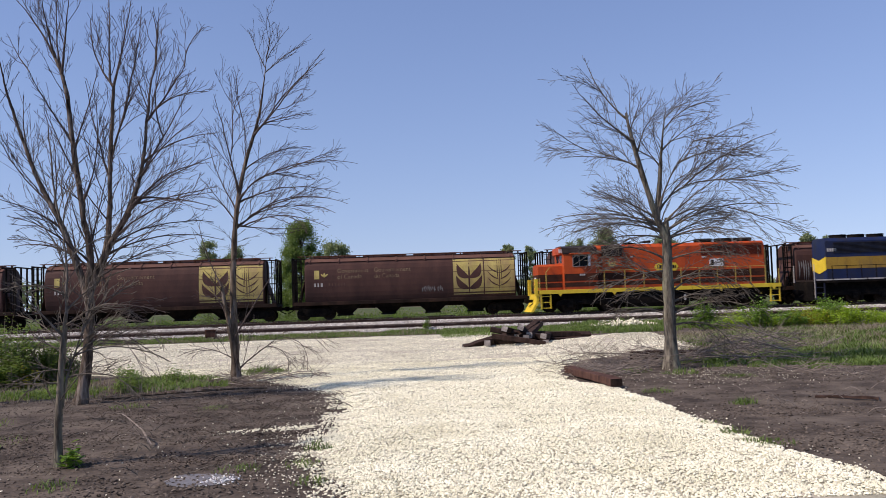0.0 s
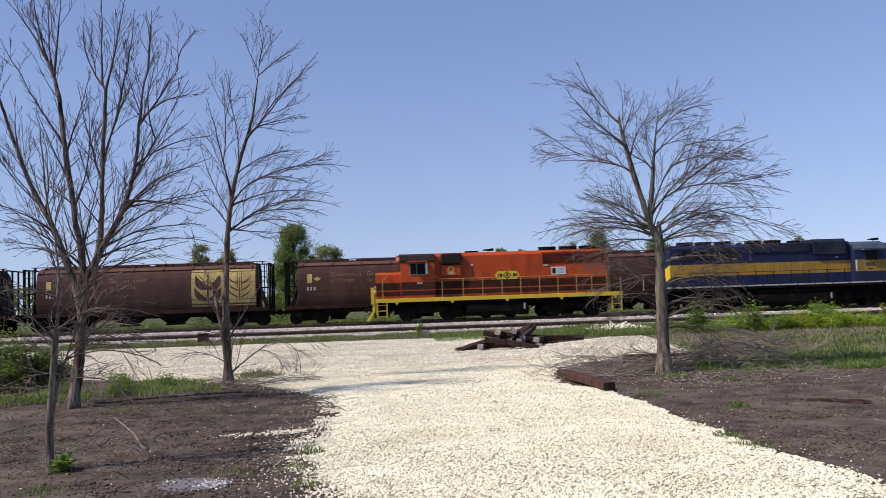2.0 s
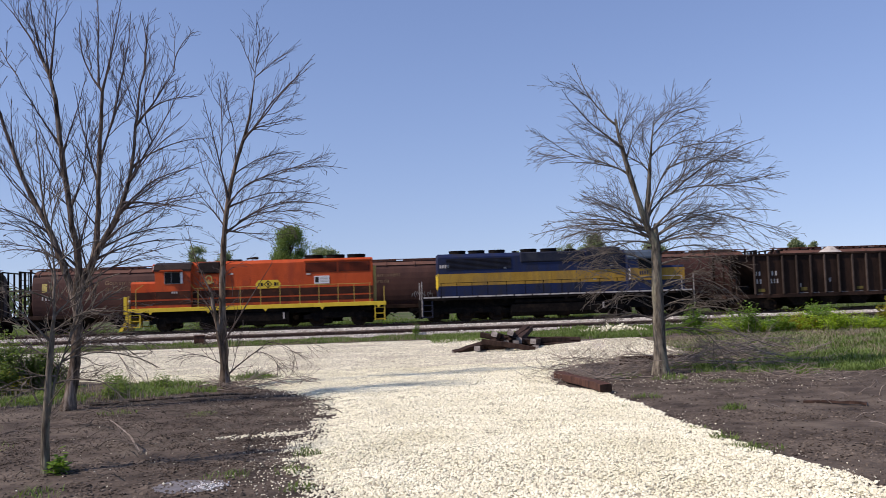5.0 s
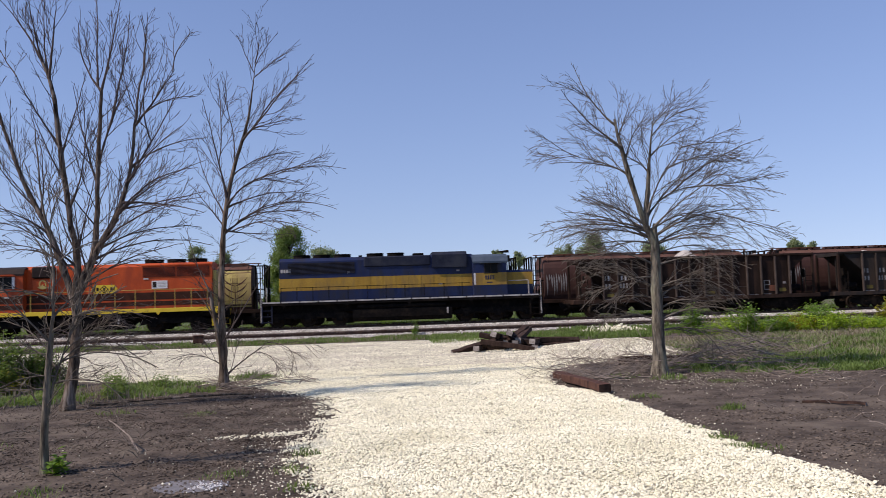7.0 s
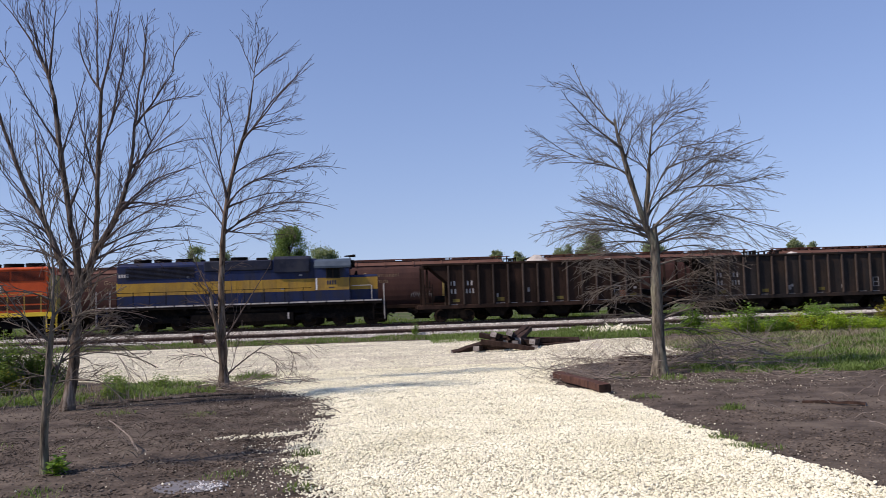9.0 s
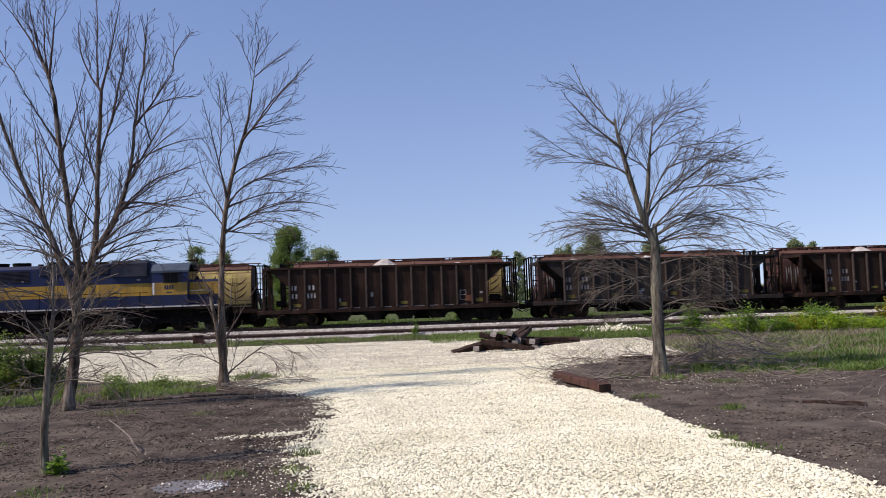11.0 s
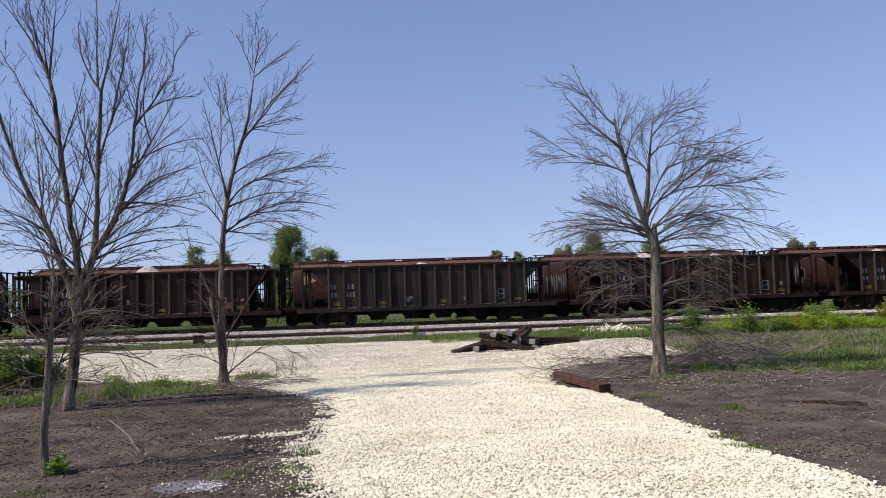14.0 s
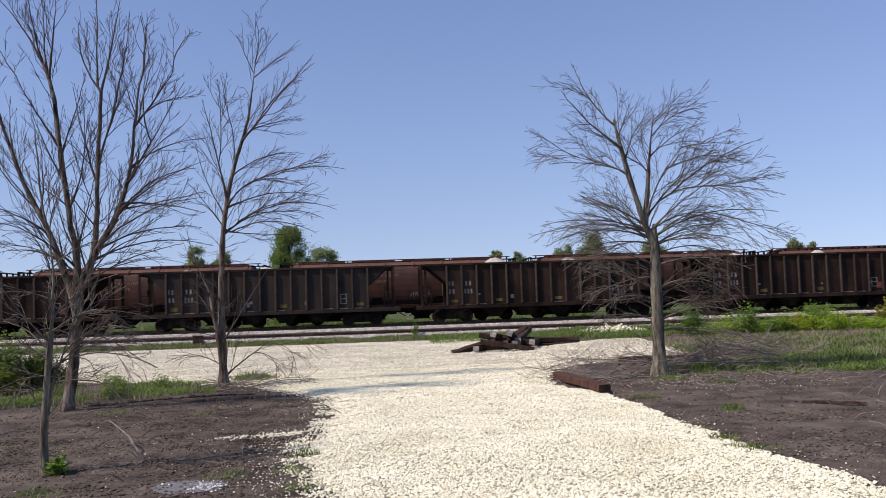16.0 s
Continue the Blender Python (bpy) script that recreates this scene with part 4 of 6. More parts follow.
def blue_locomotive(s):
    car = empty("blue_locomotive", on_track(s, 0, MAIN), "navy blue diesel locomotive with a broad gold band and white sill", "locomotive")
    deck, hood = 1.66, 0.95
    underframe(car, -9.1, 9.0, deck, UNDER, -3.3, 3.2)
    bm = bmesh.new()
    for i in range(15):
        x = -9.05 + i * 1.205
        box(bm, x, x + 1.12, -1.545, -1.52, deck - 0.075, deck + 0.015)
    part("white_sill_stripe", bm, FADED_WHITE, car, "white striped walkway edge")
    part("hood", hood_shape(-8.0, 4.7, hood, deck, 4.48), BLUE, car)
    part("nose", hood_shape(6.85, 8.72, hood, deck, 3.32, 0.12), BLUE, car)
    bm = bmesh.new()
    prism(bm, [(-1.5, deck), (-1.5, 3.9), (-1.22, 4.22), (-0.6, 4.40), (0.6, 4.40), (1.22, 4.22), (1.5, 3.9), (1.5, deck)], 4.66, 6.88)
    cab = part("cab", bm, BLUE, car)
    bm = bmesh.new()
    prism(bm, [(-1.53, 3.8), (-1.53, 3.92), (-1.24, 4.25), (-0.6, 4.43), (0.6, 4.43), (1.24, 4.25), (1.53, 3.92), (1.53, 3.8), (1.4, 3.95), (1.2, 4.2), (-1.2, 4.2), (-1.4, 3.95)], 4.62, 6.98)
    part("cab_roof", bm, GREY_BLUE, cab, "grey-blue cab roof")
    win = part("cab_window", box(bmesh.new(), 5.4, 6.25, -1.515, -1.45, 3.16, 3.74), GLASS, cab)
    bm = bmesh.new()
    for x in (5.38, 5.8, 6.22):
        box(bm, x, x + 0.05, -1.53, -1.50, 3.14, 3.76)
    for z in (3.12, 3.74):
        box(bm, 5.36, 6.29, -1.53, -1.50, z, z + 0.05)
    part("window_frame", bm, HOPPER_GREY, win)
    bm = bmesh.new()
    slab(bm, [(5.1, 3.78), (6.5, 3.78), (6.4, 3.88), (5.2, 3.88)], -1.85, -1.5)
    part("sunshade", bm, GREY_BLUE, cab)
    bm = bmesh.new()
    box(bm, 6.85, 6.89, -0.85, -0.15, 3.4, 3.85)
    box(bm, 6.85, 6.89, 0.15, 0.85, 3.4, 3.85)
    part("windshield", bm, GLASS, cab)
    part("number_board", box(bmesh.new(), 6.85, 7.2, -1.0, 1.0, 3.9, 4.3, bevel=0.04), UNDER, cab)
    # gold band with a chevron at the long end
    for x0, x1, y in ((-7.98, 4.64, hood), (4.69, 6.86, 1.5), (6.9, 8.7, hood)):
        part("gold_band", box(bmesh.new(), x0, x1, -y - 0.006, -y + 0.02, 2.36, 3.16), CREAM, car)
        part("gold_band", box(bmesh.new(), x0, x1, y - 0.02, y + 0.006, 2.36, 3.16), CREAM, car)
    bm = bmesh.new()
    loft(bm, [[(-8.03, -0.93, 2.3), (-8.03, -0.93, 3.2), (-8.03, 0, 2.95), (-8.03, 0, 2.05)], [(-7.99, -0.93, 2.3), (-7.99, -0.93, 3.2), (-7.99, 0, 2.95), (-7.99, 0, 2.05)]])
    loft(bm, [[(-8.03, 0.93, 2.3), (-8.03, 0.93, 3.2), (-8.03, 0.004, 2.95), (-8.03, 0.004, 2.05)], [(-7.99, 0.93, 2.3), (-7.99, 0.93, 3.2), (-7.99, 0.004, 2.95), (-7.99, 0.004, 2.05)]])
    part("chevron", bm, YELLOW, car, "bright yellow chevron on the hood end")
    bm = bmesh.new()
    bars(bm, 5.43, -1.514, 2.72, (0.1, 0.1, 0.1, 0.1), 0.26, 0.06)
    bars(bm, 5.55, -1.514, 2.5, (0.35,), 0.06)
    tagged(part("number_mark", bm, BLUE, cab), kind="stuff")
    bm = bmesh.new()
    bars(bm, -7.9, -0.965, 3.55, (0.12, 0.12, 0.12, 0.12), 0.22, 0.05)
    bars(bm, -3.6, -0.965, 3.42, (0.16,), 0.12)
    bars(bm, 3.6, -0.965, 3.35, (0.2,), 0.09)
    bars(bm, 2.4, -0.975, 2.5, (0.22,), 0.09)
    tagged(part("pale_mark", bm, FADED_WHITE, car), kind="stuff")
    part("pale_stripe", box(bmesh.new(), 4.7, 4.8, -1.512, -1.49, 2.4, 3.15), WHITE, cab)
    # equipment
    louvres(car, -7.45, -3.1, 3.42, 4.16, -hood, SOOTY_BLUE, 9)
    for x in (-6.6, -5.3, -3.92):
        fan(car, x, 4.46, 0.56, UNDER)
    for x in (-1.75, -0.37):
        fan(car, x, 4.46, 0.56, UNDER)
    part("brake_housing", box(bmesh.new(), -2.5, 1.9, -1.02, 1.02, 3.78, 4.47, bevel=0.07), SOOTY_BLUE, car)
    part("exhaust_stack", box(bmesh.new(), 0.75, 1.5, -0.25, 0.25, 4.45, 4.66, bevel=0.05), UNDER, car)
    part("filter_housing", hood_shape(2.0, 4.3, 1.15, 3.62, 4.66, 0.2), SOOTY_BLUE, car)
    part("roof_vent", box(bmesh.new(), -2.85, -2.6, -0.2, 0.2, 4.44, 4.62), UNDER, car)
    for x in np.arange(-2.9, 3.6, 0.84):
        bm = bmesh.new()
        box(bm, x, x + 0.78, -0.962, -0.945, 1.74, 3.4)
        part("engine_door", box(bm, x + 0.62, x + 0.68, -0.985, -0.95, 2.2, 2.32), BLUE, car)
        part("door_band", box(bmesh.new(), x + 0.002, x + 0.778, -0.968, -0.955, 2.36, 3.16), CREAM, car)
    horn(car, 6.9, 4.42)
    part("bell", rod(bmesh.new(), (7.3, -0.4, 3.32), (7.3, -0.4, 3.6), 0.14, 10, 0.06), UNDER, car)
    hand_rails(car, [-7.87, -6.85, -5.83, -4.8, -3.55, -2.3, -1.08, 0.14, 1.4, 2.7, 3.9], -1.47, deck, 2.55, UNDER, -7.9, 4.4)
    for y in (-1.47, 1.47):
        for x in (-9.15, 9.1):
            part("grab_rail", rod(bmesh.new(), (x, y, 0.4), (x, y, 2.7), 0.028, 6), FADED_WHITE, car)
        bm = bmesh.new()
        rod(bm, (8.3, y, deck), (8.3, y, 2.6), 0.028, 6)
        rod(bm, (7.0, y, 2.6), (8.3, y, 2.6), 0.022, 6)
        part("grab_rail", bm, FADED_WHITE, car)
    end_steps(car, -9.1, -1, BLUE, deck)
    end_steps(car, 9.0, 1, UNDER, deck)
    for x, w in ((-9.25, -1), (9.15, 1)):
        bm = bmesh.new()
        slab(bm, [(x, 0.25), (x + 0.12, 0.25), (x + 0.12, 1.5), (x, 1.5)], -1.35, 1.35)
        part("pilot_plate", bm, UNDER, car)
        coupler(car, x, w)
    for x in (-6.2, 6.2):
        loco_truck(car, (x - 2.05, x, x + 2.05), 0.51)
    MOVERS.append((car, s))
    return car


orange_locomotive(13.75)
blue_locomotive(33.3)


# ---- bare trees ----
class Wood:
    """Collects tapered, crooked tubes for one mesh."""

    def __init__(self, seed):
        self.v, self.f, self.r = [], [], random.Random(seed)

    def tube(self, pts, radii):
        sides = 8 if radii[0] > 0.06 else 6 if radii[0] > 0.025 else 4 if radii[0] > 0.009 else 3
        base = len(self.v)
        up = Vector((0.31, 0.17, 0.93))
        for i, p in enumerate(pts):
            d = (pts[min(i + 1, len(pts) - 1)] - pts[max(i - 1, 0)]).normalized()
            a = d.cross(up)
            a = a.normalized() if a.length > 0.05 else Vector((1, 0, 0))
            b = d.cross(a)
            for k in range(sides):
                t = 2 * math.pi * k / sides
                self.v.append(p + (a * math.cos(t) + b * math.sin(t)) * radii[i])
        for i in range(len(pts) - 1):
            for k in range(sides):
                q, w = base + i * sides + k, base + i * sides + (k + 1) % sides
                self.f.append((q, w, w + sides, q + sides))
        self.f.append(tuple(range(base + len(pts) * sides - 1, base + (len(pts) - 1) * sides - 1, -1)))

    def path(self, a, b, bow, n, wobble):
        r, pts = self.r, []
        drift = Vector((0, 0, 0))
        for i in range(n + 1):
            u = i / n
            p = a.lerp(b, u) + bow * (4 * u * (1 - u))
            drift += Vector((r.gauss(0, 1), r.gauss(0, 1), r.gauss(0, 0.8))) * wobble * (b - a).length / n
            pts.append(p + drift * (1 if 0 < i else 0))
        return pts

    def twig(self, p, d, size, rad, n, bend, crook):
        """A shoot that starts along d and bends by bend (up, or down if negative) on its way."""
        r, pts = self.r, [p]
        for i in range(n):
            d = (d + Vector((r.gauss(0, crook), r.gauss(0, crook), r.gauss(0, crook) + bend / n))).normalized()
            pts.append(pts[-1] + d * size / n)
        radii = [rad + (0.0038 - rad) * (i / n) for i in range(n + 1)]
        self.tube(pts, radii)
        return pts, radii

    def shoots(self, pts, radii, level, length, bend, per_metre, start=0.15, spread=0.5):
        """Side shoots along a branch, leaving it at a narrow angle, down to fine twigs."""
        r = self.r
        total = sum((q - p).length for p, q in zip(pts, pts[1:]))
        count = max(1, int(total * per_metre + r.random()))
        for j in range(count):
            u = start + (0.98 - start) * (j + r.random()) / count
            k = min(int(u * (len(pts) - 1)), len(pts) - 2)
            p, d = pts[k].lerp(pts[k + 1], u * (len(pts) - 1) - k), (pts[k + 1] - pts[k]).normalized()
            side = Vector((r.gauss(0, 1), r.gauss(0, 0.8), r.gauss(0.15, 0.75)))
            side -= d * side.dot(d)
            if side.length < 0.2:
                continue
            way = (d + side.normalized() * spread * r.uniform(0.55, 1.5)).normalized()
            size = length * r.choice((0.4, 0.6, 0.8, 1.0, 1.3)) * (1.22 - 1.08 * u if level == 1 else 1.15 - 0.5 * u)
            rad = max(0.0046, min(radii[k] * 0.65, (0.009 if level == 0 else 0.006) * size + 0.0038))
            q, rr = self.twig(p, way, size, rad, 7 if level == 1 else 5 if level == 2 else 3, bend, 0.09)
            if level < 3 and size > 0.18:
                self.shoots(q, rr, level + 1, size * 0.55, bend, per_metre * 1.05, 0.15)


def bare_tree(x, y, limbs, bark, seed, label, twig_len=0.8, density=3.0, bend=0.3, droop_below=0.0, flare=1.35, stubs=6.0, fill=1.6, fill_bend=0.4):
    """limbs: (foot x, foot z, tip x, tip y, tip z, radius, bow), the trunk first; each one springs from the nearest point of those before it."""
    tree = empty("bare_tree", pose(x, y, rise(x, y) - 0.02), label, "tree", "bare trees")
    wood, crown = Wood(seed), Wood(seed + 50)
    r, made = wood.r, []
    for i, (x0, z0, x1, y1, z1, rad, bow) in enumerate(limbs):
        thick = rad >= 0.05
        rad *= 0.85 if i and thick else 1.0
        a, start_r = Vector((x0, 0, z0)), rad
        if made:
            a, start_r = min(((p, q) for j, (pts, rr) in enumerate(made) for p, q in zip(pts[:-2] if j == 0 else pts, rr)), key=lambda c: (c[0].x - x0) ** 2 + (c[0].z - z0) ** 2)
            start_r = min(rad * 1.5, max(start_r, 0.8 * rad))
        b = Vector((x1, y1, z1))
        span = b - a
        n = 14
        low = z0 < droop_below
        pts = wood.path(a.copy(), b, Vector((-span.z, 0, span.x)) * bow * 0.9, n, 0.03 if rad > 0.04 else 0.05)
        if not thick:
            rad *= 0.82
        end = 0.62 * rad if thick else 0.0055
        radii = [rad + (end - rad) * k / n + (start_r - rad) * max(0.0, 1 - k / 3) for k in range(n + 1)]
        if i == 0:
            radii[0], radii[1], radii[-2], radii[-1] = rad * flare, rad * 1.1, rad * 0.5, rad * 0.25
        if rad > 0.04:
            radii[1:-2] = [q * r.uniform(0.92, 1.1) for q in radii[1:-2]]
        (wood if rad > 0.03 else crown).tube(pts, radii)
        made.append((pts, radii))
        if i == 0:
            crown.shoots(pts, [0.02] * len(pts), 2, 0.5 + 3.0 * rad, -0.2, stubs, 0.25, 1.6)
        else:
            crown.shoots(pts, radii, 1, twig_len * (0.55 if rad > 0.06 else 1.0), -0.35 if low else bend, density * (0.6 if rad > 0.06 else 1.0), 0.04)
            if rad > 0.038:
                crown.shoots(pts, radii, 0, fill * max(0.4, 1.5 - 0.1 * (z0 + z1)), fill_bend, 1.6, 0.05, 0.75)
    tr = raw("trunk", wood.v, wood.f, bark, tree)
    tr.data.shade_smooth()
    cr = raw("crown", crown.v, crown.f, PALE_TWIG if bark is BARK_PALE else TWIG, tree, "bare grey twigs")
    cr.data.shade_smooth()
    return tree


RIGHT_STEMS = [
    (0.0, 0.0, 0.03, 0.0, 3.72, 0.165, 0.0), (0.0, 3.67, -0.71, -0.09, 5.64, 0.1, 0.02), (-0.69, 5.66, -0.82, 0.06, 6.4, 0.06, 0.02), (0.05, 3.73, -0.02, 0.1, 5.12, 0.085, 0.0),
    (-0.04, 5.11, 0.1, -0.22, 6.45, 0.048, 0.02), (-0.69, 5.66, -2.25, -0.68, 7.0, 0.03, 0.06), (-0.81, 6.25, -1.75, 0.37, 7.88, 0.028, 0.09), (-1.51, 7.01, -2.01, -0.16, 7.31, 0.018, 0.02),
    (-0.46, 4.93, -1.65, 0.38, 5.52, 0.03, -0.06), (-1.71, 5.46, -2.69, -0.27, 6.0, 0.018, 0.05), (-0.81, 5.15, -2.63, -0.57, 5.23, 0.02, -0.05), (0.08, 3.86, 0.73, -0.18, 5.58, 0.035, 0.06),
    (0.78, 5.61, 2.0, -0.46, 5.61, 0.02, 0.07),
]
RIGHT_BOUGHS = [
    (0.14, 3.79, 1.15, 0.33, 4.65, 0.04, 0.14), (1.06, 4.61, 3.69, 0.67, 5.09, 0.022, -0.03), (0.92, 4.56, 3.07, -0.7, 4.23, 0.022, 0.07), (0.59, 4.43, 3.11, 0.62, 5.91, 0.03, 0.07),
    (0.16, 3.6, 1.74, 0.23, 3.96, 0.03, 0.13), (1.67, 3.94, 3.26, -0.55, 3.31, 0.02, 0.02), (0.13, 4.25, 2.24, 0.71, 5.42, 0.024, 0.12), (0.42, 5.03, 2.61, 0.61, 5.32, 0.024, 0.13),
    (-0.13, 3.67, -1.79, -0.25, 4.48, 0.03, -0.05), (-0.17, 3.58, -2.78, 0.32, 3.79, 0.028, -0.1), (-0.14, 3.46, -2.99, 0.95, 3.58, 0.024, -0.1), (-0.34, 5.45, 0.24, 0.38, 6.7, 0.022, 0.1),
    (0.02, 5.9, 1.25, -0.25, 6.56, 0.022, 0.15),
]
RIGHT_BRANCHES = [
    (0.06, 6.16, 1.1, 0.4, 6.75, 0.02, 0.1), (-0.03, 5.37, 1.53, 0.41, 6.33, 0.02, 0.06), (-0.67, 5.92, -0.48, -0.19, 6.73, 0.018, -0.01), (-0.06, 5.04, -0.57, 0.2, 5.96, 0.018, 0.02),
    (0.07, 2.09, 1.95, -0.38, 1.52, 0.024, 0.27), (0.14, 1.89, 1.88, 0.19, 1.69, 0.024, 0.3), (0.13, 1.28, 2.23, -0.68, 1.29, 0.028, 0.15), (0.16, 1.11, 1.84, 0.36, 0.03, 0.022, 0.27),
    (-0.03, 2.57, -2.35, -0.48, 2.7, 0.024, -0.18), (-0.01, 2.16, -1.86, 0.55, 2.73, 0.024, -0.06), (0.01, 1.42, -1.26, 0.34, 1.35, 0.022, -0.14), (-0.02, 2.3, -1.99, -0.44, 1.69, 0.022, -0.12),
    (0.1, 2.64, 2.17, -0.67, 2.51, 0.024, 0.13),
]
RIGHT_SPRAYS = [
    (0.08, 1.62, 1.5, -0.3, 1.24, 0.022, 0.3), (0.03, 1.82, -1.29, 0.47, 1.73, 0.02, -0.15), (0.04, 2.91, 2.07, 0.4, 2.62, 0.02, 0.2),
]
RIGHT_SKIRT = [
    (0.1, 3.3, 2.6, 0.5, 3.5, 0.026, 0.14), (0.1, 3.4, 2.9, -0.6, 3.9, 0.028, 0.12), (0.1, 3.5, 2.2, 0.9, 4.3, 0.026, 0.1), (0.08, 3.1, 2.3, -0.7, 3.0, 0.024, 0.16),
    (0.1, 3.6, 1.7, -0.8, 4.9, 0.026, 0.06), (-0.05, 3.3, -2.6, 0.6, 3.3, 0.026, -0.14), (-0.05, 3.4, -2.3, -0.7, 4.1, 0.026, -0.08), (-0.05, 3.1, -2.2, 0.7, 2.8, 0.024, -0.16),
    (-0.05, 3.5, -1.6, 0.9, 4.6, 0.024, -0.03),
]
bare_tree(5.22, 21.49, RIGHT_STEMS + RIGHT_BOUGHS + RIGHT_BRANCHES + RIGHT_SPRAYS + RIGHT_SKIRT, BARK_PALE, 21, "bare grey-barked tree with spreading crown and drooping dead lower branches", 1.0, 6.2, -0.2, 3.0, 1.5, 7.0, 1.8, -0.2)

SLENDER_STEMS = [
    (0.0, 0.0, 0.08, 0.0, 3.94, 0.11, 0.02), (0.09, 3.82, 0.59, 0.22, 6.37, 0.075, 0.04), (0.64, 6.33, 0.84, 0.24, 8.18, 0.045, -0.02), (0.89, 8.11, 1.02, -0.2, 9.0, 0.022, -0.07),
    (0.09, 4.58, -0.26, -0.79, 6.97, 0.03, -0.01), (0.16, 4.95, 0.15, 0.42, 6.69, 0.03, -0.08), (0.25, 6.6, -0.02, 0.23, 7.81, 0.016, 0.02), (-0.08, 5.53, -0.16, 0.41, 7.8, 0.024, -0.03),
    (0.62, 6.2, 2.43, -0.73, 8.07, 0.03, 0.0), (0.8, 6.39, 2.35, 0.41, 8.14, 0.024, 0.05), (0.92, 6.39, 1.98, 0.32, 6.73, 0.018, 0.03), (0.85, 7.92, 0.4, 0.27, 8.9, 0.016, 0.0),
    (0.86, 7.79, 1.84, -0.23, 8.36, 0.018, 0.03),
]
SLENDER_BOUGHS = [
    (0.88, 8.04, 1.5, -0.12, 8.76, 0.014, 0.06), (0.21, 4.51, 1.38, -0.2, 5.2, 0.035, 0.15), (1.34, 5.23, 2.7, -0.26, 5.52, 0.02, 0.07), (0.19, 3.88, 1.43, 0.42, 4.39, 0.032, 0.11),
    (1.51, 4.34, 2.54, -0.3, 4.09, 0.018, 0.09), (0.32, 4.0, 2.31, 0.54, 4.57, 0.022, 0.14), (0.37, 5.26, 1.85, 0.42, 5.95, 0.02, 0.12), (0.77, 5.06, 1.99, 0.2, 4.98, 0.018, 0.13),
    (0.06, 3.95, -0.84, 0.16, 5.13, 0.022, -0.01), (0.06, 4.14, -0.79, 0.48, 6.15, 0.02, 0.04), (0.1, 3.89, 1.68, 0.37, 3.8, 0.02, -0.02), (-0.11, 0.11, -0.3, -0.14, 2.4, 0.075, -0.01),
    (-0.34, 2.4, -0.96, 0.3, 3.92, 0.02, 0.04),
]
SLENDER_BRANCHES = [
    (-0.25, 1.49, -0.83, 0.25, 2.49, 0.022, -0.07), (0.08, 0.25, 0.98, 0.36, 1.09, 0.03, 0.03), (1.05, 1.1, 1.69, 0.16, 0.26, 0.012, 0.3), (0.72, 0.83, 1.24, 0.15, 0.2, 0.012, 0.3),
    (-0.05, 0.58, -1.33, -0.4, 0.72, 0.014, -0.2),
]
SLENDER_SKIRT = [
    (0.5, 5.0, 3.0, 0.4, 5.35, 0.024, 0.12), (0.3, 4.2, 2.9, -0.4, 4.3, 0.024, 0.14), (0.3, 4.4, 2.6, 0.5, 4.7, 0.022, 0.12), (0.2, 3.9, 2.4, -0.5, 3.7, 0.022, 0.14),
]
bare_tree(-5.43, 21.41, SLENDER_STEMS + SLENDER_BOUGHS + SLENDER_BRANCHES + SLENDER_SKIRT, BARK, 34, "slender bare tree with dark bark beside the drive", 0.9, 5.0, 0.06, 3.0, 1.35, 7.0, 1.6, 0.1)

LEFT_STEMS = [
    (0.02, -0.01, 0.27, 0.0, 2.29, 0.135, -0.01), (0.25, 2.23, -0.42, 0.0, 3.86, 0.1, -0.02), (-0.5, 3.89, -1.41, 0.17, 6.17, 0.06, 0.03), (-1.32, 6.13, -1.48, -0.31, 7.46, 0.035, 0.04),
    (0.27, 2.23, 0.13, 0.0, 3.75, 0.11, -0.08), (0.11, 3.87, -0.15, -0.1, 6.28, 0.085, 0.0), (-0.19, 6.31, -0.54, 0.07, 7.35, 0.05, -0.05), (-0.51, 7.33, -1.44, 0.24, 8.62, 0.03, -0.05),
    (-0.27, 6.85, -0.07, -0.22, 8.52, 0.034, -0.01), (-0.46, 7.24, -0.54, -0.4, 8.53, 0.024, 0.03), (-0.35, 6.96, -0.58, 0.4, 8.76, 0.022, 0.02), (0.3, 2.23, 0.66, 0.0, 3.85, 0.1, -0.09),
    (0.69, 3.85, 0.81, -0.13, 6.51, 0.06, -0.0),
]
LEFT_BOUGHS = [
    (0.76, 6.55, 1.34, -0.52, 8.31, 0.032, -0.01), (0.76, 6.57, 0.18, 0.27, 8.08, 0.028, 0.09), (0.77, 6.6, 0.59, 0.44, 8.63, 0.026, -0.02), (0.36, 2.29, 1.1, 0.0, 3.89, 0.1, 0.04),
    (0.94, 3.79, 1.39, 0.2, 5.8, 0.06, -0.06), (1.46, 5.76, 2.35, -0.38, 6.82, 0.035, -0.04), (2.23, 6.93, 2.69, -0.07, 7.69, 0.02, 0.14), (1.46, 5.76, 1.58, 0.3, 8.32, 0.036, -0.01),
    (0.92, 4.75, 1.28, 0.55, 7.03, 0.036, 0.06), (1.48, 6.88, 1.52, 0.21, 8.18, 0.024, -0.08), (1.03, 5.56, 1.19, 0.55, 8.42, 0.03, -0.03), (1.26, 4.53, 2.4, 0.52, 6.84, 0.026, -0.0),
    (1.89, 5.37, 1.76, 0.45, 7.46, 0.022, 0.12),
]
